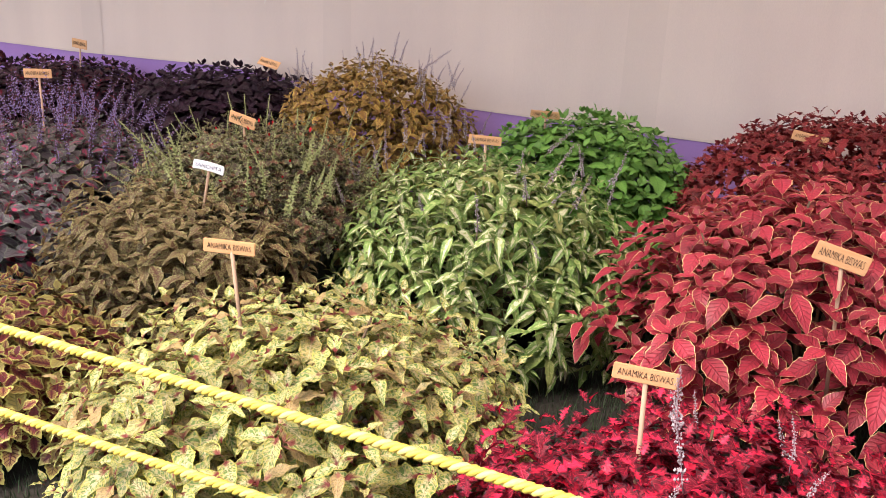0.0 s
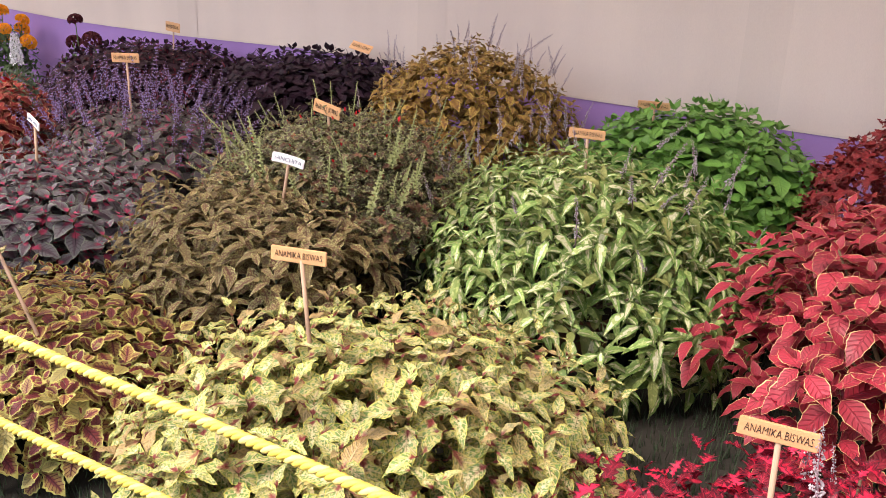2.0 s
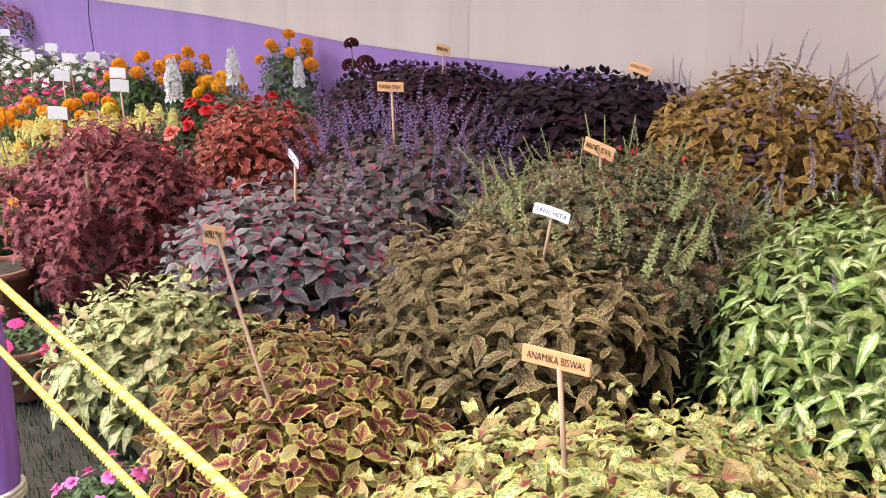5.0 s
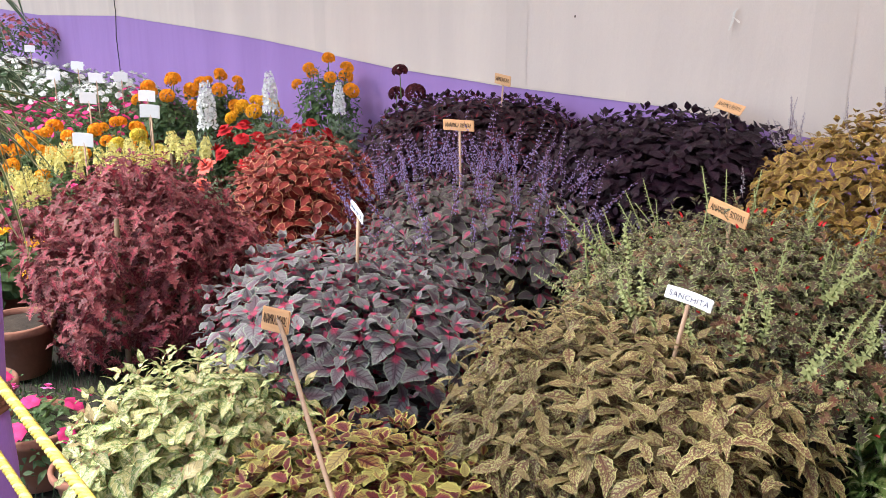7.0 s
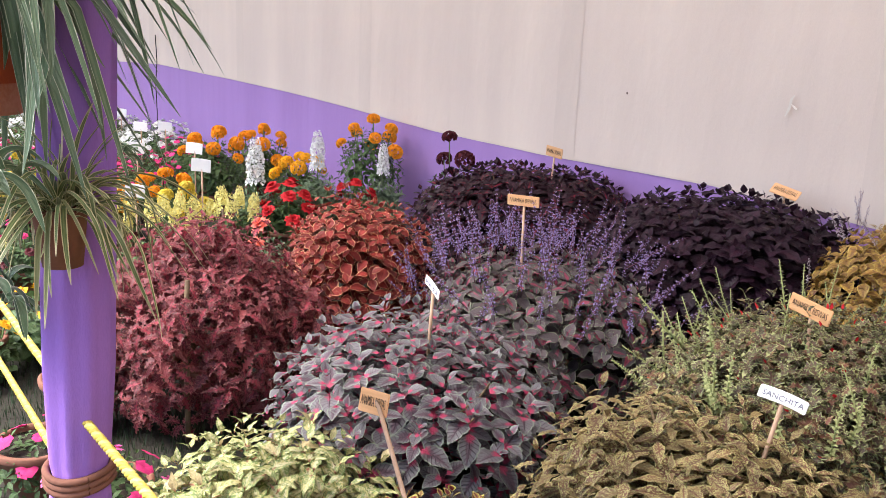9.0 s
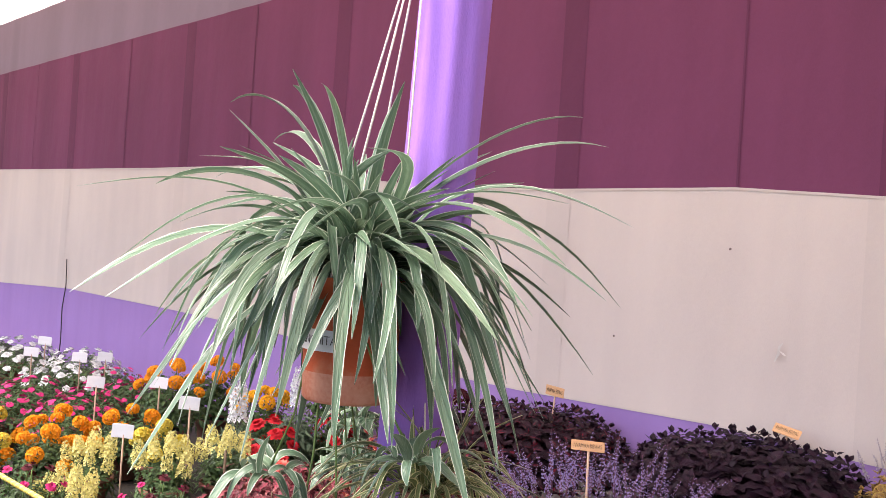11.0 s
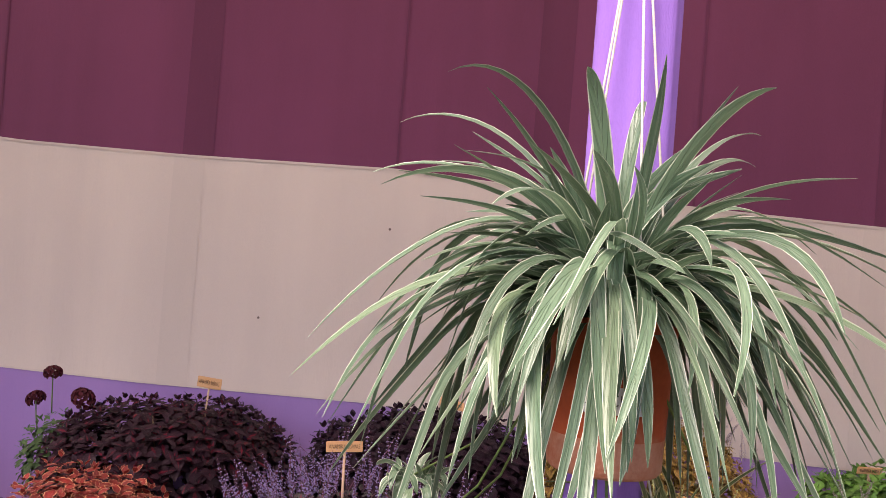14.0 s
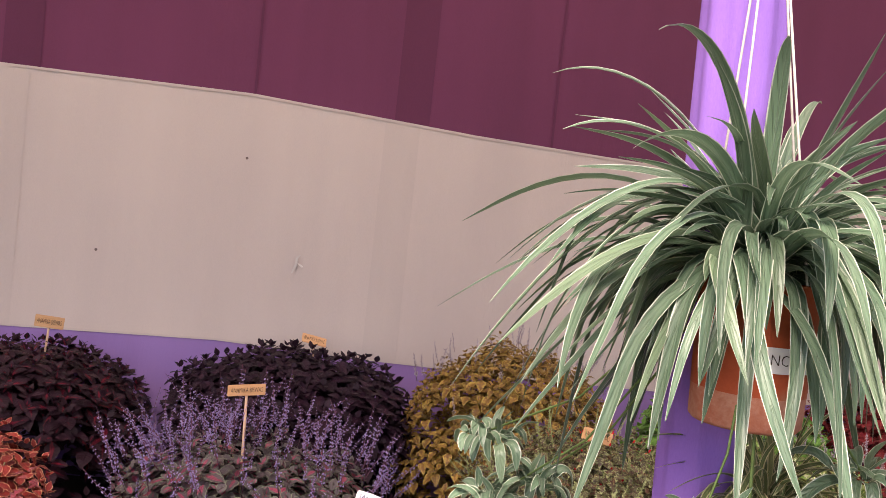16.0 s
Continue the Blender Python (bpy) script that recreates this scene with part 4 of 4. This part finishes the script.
def plantlet(place, start, size, count, seed, label="young spider plantlet hanging on a runner"):
    """A small rosette at the end of an arching runner."""
    ob = thing("spider_plantlet", place, label, "spider plant", "plantlets under the spider plant")
    spider_blades(ob, (0, 0, 0), count, size, size * (0.16 if size > 0.08 else 0.24), seed)
    a = Vector(start) - Vector(place)
    part("runner", mesh_from("runner", *tube([(0, 0, 0), a * 0.35 + Vector((0.01, -0.01, -0.03)), a * 0.75 + Vector((0.0, -0.02, 0.02)), a], [0.002, 0.0022, 0.0025, 0.003], 5), M["stem_green"]), ob)


CROWN = (-2.39, 1.86, 1.67)
plantlet((-2.40, 1.80, 1.17), CROWN, 0.15, 22, 71)
plantlet((-2.36, 1.86, 1.08), CROWN, 0.13, 20, 72)
plantlet((-2.48, 1.78, 1.27), CROWN, 0.11, 16, 73)
plantlet((-2.17, 1.86, 1.35), CROWN, 0.12, 18, 74)
plantlet((-2.72, 2.20, 1.29), CROWN, 0.075, 40, 75, "young small-leaved plantlets tangled on a runner")
plantlet((-2.64, 2.14, 1.22), CROWN, 0.075, 40, 76, "young small-leaved plantlets tangled on a runner")
plantlet((-2.70, 2.16, 1.18), CROWN, 0.075, 40, 77, "young small-leaved plantlets tangled on a runner")


# ---- flower bed ----
def blossom(name, radius, rings, material, cup=0.5, petal=0.6, seed=0):
    """A many-petalled flower facing up: rings of pointed petals, the inner ones steeper."""
    r = np.random.default_rng(seed)
    verts, faces = [], []
    for k, n in enumerate(rings):
        t = (k + 1) / len(rings)
        steep = (1 - t) * 1.35 + cup * 0.35
        for i in range(n):
            a = 2 * math.pi * (i + 0.5 * (k % 2)) / n + r.normal(0, 0.1)
            long = radius * (0.45 + 0.55 * t) * r.uniform(0.85, 1.12)
            w = petal * math.pi * long / n * 1.6
            o, c = Vector((math.cos(a), math.sin(a), 0)), Vector((-math.sin(a), math.cos(a), 0))
            d = o * math.cos(steep) + Vector((0, 0, math.sin(steep)))
            b = Vector((0, 0, radius * 0.35 * (1 - t)))
            j = len(verts)
            verts += [b, b + d * long * 0.62 + c * w, b + d * long * 0.62 - c * w, b + d * long + Vector((0, 0, -0.18 * long)), b + d * long * 0.55 + Vector((0, 0, 0.08 * long))]
            faces += [(j, j + 1, j + 4), (j, j + 4, j + 2), (j + 1, j + 3, j + 4), (j + 4, j + 3, j + 2)]
    return mesh_from(name, verts, faces, material)


def pompon(name, radius, material, seed=0):
    """A ball of ruffled petals."""
    r = np.random.default_rng(seed)
    verts, faces = [], []
    for d in dome_points(64, 118, r):
        u = d.orthogonal().normalized()
        v = d.cross(u)
        a = r.uniform(0, 6.28)
        u, v = u * math.cos(a) + v * math.sin(a), v * math.cos(a) - u * math.sin(a)
        q, j = radius * r.uniform(0.26, 0.36), len(verts)
        c = Vector((d.x, d.y, d.z * 0.8)) * radius
        verts += [c * 0.7, c + u * q, c + v * q * 0.7 + d * q * 0.25, c - u * q, c - v * q * 0.7 + d * q * 0.1]
        faces += [(j, j + 1, j + 2), (j, j + 2, j + 3), (j, j + 3, j + 4), (j, j + 4, j + 1)]
    return mesh_from(name, verts, faces, material)


def spire(name, length, radius, material, seed=0):
    """A tall raceme of crowded rounded florets, tapering to the top."""
    r = np.random.default_rng(seed)
    verts, faces = [], []
    tiers = max(6, int(length / 0.02))
    for i in range(tiers):
        t = i / (tiers - 1)
        q = radius * (1.0 - 0.5 * t ** 2.5) * r.uniform(0.88, 1.1)
        for k in range(6):
            a = k * 1.047 + i * 0.52 + r.normal(0, 0.15)
            c = Vector((math.cos(a) * q * 0.72, math.sin(a) * q * 0.72, length * t + r.normal(0, 0.004)))
            o = Vector((math.cos(a), math.sin(a), 0.25)).normalized()
            u = o.orthogonal().normalized()
            v = o.cross(u)
            for p in range(5):
                b = p * 1.2566 + r.uniform(0, 0.6)
                d = u * math.cos(b) + v * math.sin(b)
                e = u * math.cos(b + 0.75) + v * math.sin(b + 0.75)
                j = len(verts)
                verts += [c, c + (d * 0.85 + o * 0.3) * q * 0.5, c + (e * 0.85 + o * 0.45) * q * 0.5]
                faces += [(j, j + 1, j + 2)]
    return mesh_from(name, verts, faces, material)


HEADS = {
    "orange": [pompon("flower", 0.052, L["orange"], k) for k in range(3)], "amber": [pompon("flower", 0.052, L["amber"], 3 + k) for k in range(3)],
    "yellow": [pompon("flower", 0.047, L["yellow"], 6 + k) for k in range(3)], "pale": [pompon("flower", 0.028, L["lemon"], 9)],
    "magenta": [blossom("flower", 0.029, (5,), L["magenta"], 0.4, 0.75, 1)], "pink": [blossom("flower", 0.024, (5, 8), L["pink"], 0.5, 0.6, 2)],
    "white": [blossom("flower", 0.042, (6, 9), L["white"], 0.7, 0.7, 3)], "dusty": [blossom("flower", 0.05, (6, 11), L["dusty"], 0.4, 0.6, 4)],
    "coral": [blossom("flower", 0.062, (5, 8, 11, 13), L["coral"], 0.4, 0.65, 5)], "wine": [pompon("flower", 0.060, L["wine"], 12)],
    "scarlet": [blossom("flower", 0.06, (6, 9, 11), L["scarlet"], 0.6, 0.7, 6)], "darkmagenta": [blossom("flower", 0.03, (5, 8), L["wine"], 0.6, 0.7, 7), blossom("flower", 0.03, (5, 8), L["magenta"], 0.6, 0.7, 8)],
    "nasturtium": [blossom("flower", 0.034, (5, 5), L["amber"], 0.6, 0.8, 9)],
    "lemon_spire": [spire("flower_spire", 0.12, 0.042, L["lemon"], k) for k in range(3)], "yellow_spire": [spire("flower_spire", 0.12, 0.042, L["lemon"], 5 + k) for k in range(3)],
    "white_spire": [spire("flower_spire", 0.24, 0.056, L["white"], 9 + k) for k in range(2)],
}
SMALL = {"size": (1.0, 0.42), "full": 0.45, "teeth": 0.12, "fold": 0.25, "droop": 0.2}
ROUND = {"size": (1.0, 0.95), "full": 0.5, "teeth": 0.03, "fold": 0.12, "droop": 0.2}
STRAP = {"size": (1.2, 0.26), "full": 0.5, "teeth": 0.02, "fold": 0.25, "droop": 0.35}


def flowering(name, label, category, place, radius, top, heads, count, leaf=SMALL, material="fern", size=0.06, shoots=80, seed=1, upright=1.0, spread=0.95,
              singles=24, low=100, cover=100, skirt=None, group="flowering plants in the bed", stalk=0.05, pot=True, at=()):
    """A potted flowering plant: leafy dome with flower heads over it; at gives places of single heads."""
    skirt = top * 0.45 if skirt is None else skirt
    ob = bushy_plant(name, label, category, place, radius, top - stalk, leaf, L[material], shoots=shoots, pairs=4, size=size, singles=singles, low=low, skirt=skirt, seed=seed, stems=4, group=group, inner=0.5, pot=pot, stem="stem_green")
    r = np.random.default_rng(seed + 500)
    places = [Vector((x - place[0], y - place[1], z)) for x, y, z in at]
    if not places:
        for d in dome_points(count, cover * 0.82, r):
            places.append(Vector((d.x * radius * spread, d.y * radius * spread, skirt + d.z * (top - skirt) + r.normal(0, 0.012))))
    for p in places:
        d = Vector((p.x / radius, p.y / radius, upright)).normalized()
        m = frame_from(p, d.orthogonal(), d, r.uniform(0.8, 1.2))
        m = m @ Matrix.Rotation(r.uniform(0, 6.28), 4, "Z")
        part(heads[int(r.integers(len(heads)))].name.split(".")[0], heads[int(r.integers(len(heads)))], ob, "", m)
        if stalk > 0.03:
            part("stalk", mesh_from("stalk", *tube([p - Vector((p.x * 0.25, p.y * 0.25, stalk * 2.2)), p - Vector((p.x * 0.08, p.y * 0.08, stalk)), p], [0.004, 0.0035, 0.003], 5), M["stem_green"]), ob)
    return ob


flowering("marigold_plant", "tall marigold with large orange pompon flowers by the wall", "marigold", (-6.62, 5.28), 0.30, 0.90, HEADS["orange"], 10, size=0.08, seed=101, cover=80, stalk=0.08)
flowering("marigold_plant", "marigold bush with orange pompon flowers before purple cloth", "marigold", (-7.75, 4.85), 0.30, 0.70, HEADS["orange"], 9, size=0.08, seed=102, cover=80, stalk=0.08)
flowering("marigold_plant", "marigold bush with orange pompon flowers before purple cloth", "marigold", (-7.5, 4.32), 0.30, 0.73, HEADS["orange"], 9, size=0.08, seed=103, cover=80, stalk=0.08)
flowering("marigold_plant", "marigold with amber pompon flowers", "marigold", (-6.85, 4.78), 0.24, 0.60, HEADS["amber"], 8, size=0.07, seed=104, cover=75)
flowering("marigold_plant", "low orange marigold in the bed", "marigold", (-7.2, 3.30), 0.26, 0.46, HEADS["orange"], 10, size=0.06, seed=105)
flowering("marigold_plant", "low orange marigold in the bed", "marigold", (-6.75, 3.05), 0.24, 0.46, HEADS["orange"], 9, size=0.06, seed=106)
flowering("marigold_plant", "low orange marigold in the bed", "marigold", (-7.0, 3.72), 0.26, 0.50, HEADS["orange"], 11, size=0.06, seed=107)
flowering("marigold_plant", "small yellow marigold in the bed", "marigold", (-6.55, 3.72), 0.20, 0.46, HEADS["yellow"], 7, size=0.06, seed=108)
flowering("marigold_plant", "tall yellow marigold in the bed", "marigold", (-7.5, 2.85), 0.22, 0.62, HEADS["yellow"], 6, size=0.07, seed=109)
flowering("marigold_plant", "small yellow marigold in the bed", "marigold", (-6.95, 2.70), 0.22, 0.50, HEADS["yellow"], 7, size=0.06, seed=110)
for k, (x, y, z) in enumerate(((-6.22, 4.12, 0.74), (-6.17, 4.57, 0.82), (-6.20, 5.14, 0.74))):
    flowering("stock_plant", "white stock with one tall flower spire over grey-green leaves", "stock flower", (x, y), 0.22, z - 0.20, HEADS["white_spire"], 1, STRAP, "silver", 0.13,
              60, 120 + k, stalk=0.04, at=((x, y, z - 0.22),), low=85, skirt=0.26, upright=9)
for k, (x, y, z, kind) in enumerate(((-6.45, 3.22, 0.46, "lemon_spire"), (-5.98, 3.48, 0.52, "lemon_spire"), (-5.92, 3.85, 0.56, "lemon_spire"), (-5.75, 2.80, 0.46, "lemon_spire"))):
    flowering("snapdragon_plant", "snapdragon with crowded pale yellow flower spires", "snapdragon", (x, y), 0.2, z - 0.1, HEADS[kind], 9, SMALL, "fern", 0.06, 60, 130 + k, cover=70, stalk=0.02, upright=5)
flowering("scarlet_flower_plant", "plant with clustered scarlet red flowers", "flower plant", (-6.05, 4.28), 0.20, 0.52, HEADS["scarlet"], 14, size=0.07, seed=140)
flowering("scarlet_flower_plant", "plant with clustered scarlet red flowers", "flower plant", (-6.05, 4.80), 0.18, 0.50, HEADS["scarlet"], 10, size=0.07, seed=141)
flowering("dahlia_plant", "dahlia with coral pink layered flowers", "dahlia", (-4.93, 3.64), 0.2, 0.50, HEADS["coral"], 3, SMALL, "silver", 0.1, 50, 142, at=((-4.93, 3.58, 0.52), (-4.82, 3.50, 0.45)), upright=0.4)
flowering("dahlia_plant", "sparse dahlia with wine-dark flowers before the purple cloth", "dahlia", (-5.15, 5.02), 0.24, 0.84, HEADS["wine"], 3, SMALL, "fern", 0.09, 46, 143,
          at=((-5.18, 5.0, 0.92), (-4.98, 4.98, 0.80), (-5.3, 5.05, 0.76)), stalk=0.10, low=100)
for k, (x, y) in enumerate(((-8.3, 3.35), (-8.1, 3.9), (-7.75, 3.6), (-8.9, 3.75), (-8.8, 3.2), (-8.4, 4.45), (-9.1, 4.6), (-8.3, 2.75), (-9.6, 3.0))):
    flowering("vinca_plant", "low vinca covered in small magenta flowers", "vinca", (x, y), 0.34, 0.46, HEADS["magenta"], 32, size=0.06, seed=150 + k, stalk=0.0, shoots=70, singles=10)
for k, (x, y) in enumerate(((-9.4, 4.35), (-10.3, 4.1), (-10.2, 4.75), (-11.2, 3.8), (-11.3, 4.5), (-12.4, 4.3), (-12.2, 3.6), (-13.5, 4.2), (-10.3, 3.5))):
    flowering("petunia_plant", "petunia covered in white flowers", "petunia", (x, y), 0.46, 0.50, HEADS["white"], 42, size=0.06, seed=170 + k, stalk=0.0, shoots=70, singles=10)
flowering("chrysanthemum_plant", "large domed chrysanthemum with dusty pink flowers", "chrysanthemum", (-16.2, 5.0), 0.75, 0.86, HEADS["dusty"], 90, size=0.1, seed=190, stalk=0.0, shoots=90, singles=10)
flowering("dark_red_flower_plant", "plant with dark magenta clustered flowers", "flower plant", (-5.8, 2.58), 0.24, 0.48, HEADS["darkmagenta"], 20, size=0.06, seed=191)
flowering("dark_red_flower_plant", "plant with dark magenta clustered flowers", "flower plant", (-5.35, 3.10), 0.22, 0.46, HEADS["darkmagenta"], 14, size=0.06, seed=192)
flowering("silver_plant", "low silver-leaved bushy plant in the bed", "foliage plant", (-6.15, 2.35), 0.26, 0.38, HEADS["pale"], 6, SMALL, "silver", 0.05, 90, 193)
flowering("nasturtium_plant", "nasturtium with round leaves and amber flowers", "nasturtium", (-4.86, 2.50), 0.26, 0.38, HEADS["nasturtium"], 9, ROUND, "fern", 0.085, 45, 194, singles=90)
flowering("nasturtium_plant", "nasturtium with round leaves and amber flowers", "nasturtium", (-4.72, 2.12), 0.22, 0.30, HEADS["nasturtium"], 8, ROUND, "fern", 0.08, 40, 195, singles=90)
flowering("petunia_plant", "small petunia with bright pink flowers under the rope", "petunia", (-2.02, 2.20), 0.15, 0.26, HEADS["pink"], 12, size=0.05, seed=196, stalk=0.0, shoots=50, pot=False)
flowering("petunia_plant", "small petunia with bright magenta flowers near the pole", "petunia", (-3.15, 2.26), 0.20, 0.30, HEADS["magenta"] + HEADS["pink"], 12, size=0.05, seed=197, stalk=0.0, shoots=40)
flowering("petunia_plant", "small petunia with bright magenta flowers near the pole", "petunia", (-3.55, 2.15), 0.18, 0.26, HEADS["magenta"], 10, size=0.05, seed=198, stalk=0.0, shoots=40)


def card(place, foot, turn):
    """A white card on a stick with lines that cannot be read."""
    ob = plaque(place, foot, "", turn, 4, 0, True, 0.13, 0.085, "white paper card with faint lines on a thin stick")
    board = ob.children[1]
    for k in range(3):
        part("text_line", bm_mesh("text_line", rounded_box(0.085 - 0.012 * k, 0.0008, 0.006, 0.0002), M["faint_ink"]), board, place=pose(0, -0.0031, 0.022 - 0.02 * k))


M["faint_ink"] = plain_material("faint ink", (0.45, 0.42, 0.55), (0.4, 0.38, 0.5), 10, 0.7, 0.0)
for x, y, z in ((-6.15, 3.71, 0.66), (-6.16, 3.28, 0.52), (-5.80, 2.31, 0.60), (-7.2, 4.05, 0.62), (-7.5, 3.70, 0.60), (-8.8, 4.36, 0.60), (-8.85, 4.15, 0.60), (-10.1, 4.33, 0.60), (-12.4, 4.40, 0.62), (-9.3, 3.9, 0.6)):
    card((x, y, z), (x + 0.02, y, 0.0), 52)


# ---- stakes, loose pots, grass, marks on the cloth ----
def stake(foot, top, radius, label):
    ob = thing("stake", foot, label, "stake")
    d = Vector(top) - Vector(foot)
    pts = [d * t + Vector((0.004 * math.sin(7 * t), 0.003 * math.cos(5 * t), 0)) for t in (0, 0.25, 0.5, 0.75, 1)]
    part("shaft", mesh_from("shaft", *tube(pts, [radius * 1.1, radius, radius * 1.05, radius * 0.95, radius * 0.85], 7), M["stem"]), ob)


stake((-1.78, 3.96, 0.0), (-1.60, 4.06, 0.46), 0.008, "thin bamboo stake leaning between two coleus plants")
stake((-3.66, 2.70, 0.0), (-3.64, 2.71, 0.66), 0.011, "rough wooden stake in front of the burgundy coleus")
stake((-5.50, 3.62, 0.0), (-5.52, 3.60, 0.50), 0.009, "pale bamboo stake among the flowers")


def loose_pot(place, radius, height):
    ob = thing("clay_pot", place, "worn brown clay pot filled with soil", "pot", "clay pots on the ground")
    clay_pot(ob, radius, height)


loose_pot((-4.02, 2.40, 0), 0.14, 0.22)
loose_pot((-5.10, 2.02, 0), 0.15, 0.24)
loose_pot((-5.62, 2.30, 0), 0.13, 0.2)
loose_pot((-2.86, 2.34, 0), 0.11, 0.16)


def grass():
    r = np.random.default_rng(3)
    verts, faces = [], []
    for i in range(60000):
        x, y = r.uniform(-6.0, 1.0), r.uniform(1.75, 5.2)
        a, q, w = r.uniform(0, 6.28), r.uniform(0.015, 0.05), 0.0022
        j = len(verts)
        verts += [(x - w * math.sin(a), y + w * math.cos(a), -0.02), (x + w * math.sin(a), y - w * math.cos(a), -0.02), (x + 0.5 * q * math.cos(a), y + 0.5 * q * math.sin(a), q)]
        faces.append((j, j + 1, j + 2))
    tagged(new("grass", mesh_from("grass", verts, faces, M["grass"])), "short dark green grass between the pots", "grass", kind="stuff")


grass()


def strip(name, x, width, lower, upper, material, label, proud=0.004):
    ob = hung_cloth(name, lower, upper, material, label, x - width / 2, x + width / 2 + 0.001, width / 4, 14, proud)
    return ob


# dark strips put the shade of poles behind the cloth into its colour
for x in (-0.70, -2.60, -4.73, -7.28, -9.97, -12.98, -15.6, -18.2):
    strip("cloth_overlap", x, 0.20, lambda q: BEIGE_TOP(q) + 0.004, lambda q: 4.09, M["cloth_shade_seam"], "strip of maroon wall cloth darkened for pole shade", 0.0025)
    strip("cloth_overlap", x - 0.05, 0.20, lambda q: PURPLE_TOP(q) + 0.006, lambda q: BEIGE_TOP(q) - 0.007, M["cloth_shade_hem"], "strip of beige wall cloth darkened for pole shade", 0.0025)
for x in (-1.77, -3.49, -6.06, -8.68, -11.4, -14.3):
    strip("cloth_seam", x, 0.014, lambda q: BEIGE_TOP(q) + 0.004, lambda q: 4.09, M["cloth_shade_seam"], "sewn seam in the maroon wall cloth", 0.006)
hung_cloth("cloth_hem", lambda x: PURPLE_TOP(x) - 0.006, lambda x: PURPLE_TOP(x) + 0.006, M["cloth_shade_hem"], "folded hem between two wall cloths", rows=1, proud=0.006)
hung_cloth("cloth_hem", lambda x: BEIGE_TOP(x) - 0.007, lambda x: BEIGE_TOP(x) + 0.007, M["cloth_shade_hem"], "folded hem between two wall cloths", rows=1, proud=0.006)


def smear():
    ob = thing("paint_smear", (-3.17, WALL_Y - 0.034, 1.29), "small white paint smear on the beige cloth", "stain")
    for pts, w in (([(-0.03, 0, -0.06), (-0.005, 0, 0.0), (0.0, 0, 0.05), (0.02, 0, 0.075)], 0.010), ([(0.0, 0, 0.02), (0.03, 0, 0.0), (0.045, 0, -0.01)], 0.007)):
        v, f = [], []
        for k, p in enumerate(pts):
            d = (Vector(pts[min(k + 1, len(pts) - 1)]) - Vector(pts[max(k - 1, 0)])).normalized()
            q = w * (0.35, 1.0, 0.8, 0.3)[k]
            v += [(0.8 * (p[0] - d.z * q), -0.004, 0.8 * (p[2] + d.x * q)), (0.8 * (p[0] + d.z * q), -0.004, 0.8 * (p[2] - d.x * q))]
        f = [(2 * k, 2 * k + 1, 2 * k + 3, 2 * k + 2) for k in range(len(pts) - 1)]
        part("streak", mesh_from("streak", v, f, M["chalk"], smooth=False), ob)
    for x, z in ((-3.50, 1.86), (-4.26, 1.27)):
        spot = thing("dark_spot", (x, WALL_Y - 0.034, z), "small dark speck on the beige cloth", "stain")
        part("speck", mesh_from("speck", *lathe([(0.0, 0.0), (0.006, 0.001), (0.008, 0.0)], 9), M["stain"]), spot, place=pose(0, 0, 0, 90, 0, 0))
    wire = thing("wire", (-12.8, WALL_Y - 0.05, 0), "thin black wire hanging down the wall cloth", "wire")
    part("cable", mesh_from("cable", *tube([(0.0, 0, 1.35), (0.03, 0, 1.0), (-0.02, -0.01, 0.7), (0.03, -0.02, 0.3), (0.0, -0.02, 0.0)], 0.007, 6), M["ink"]), wire)


smear()
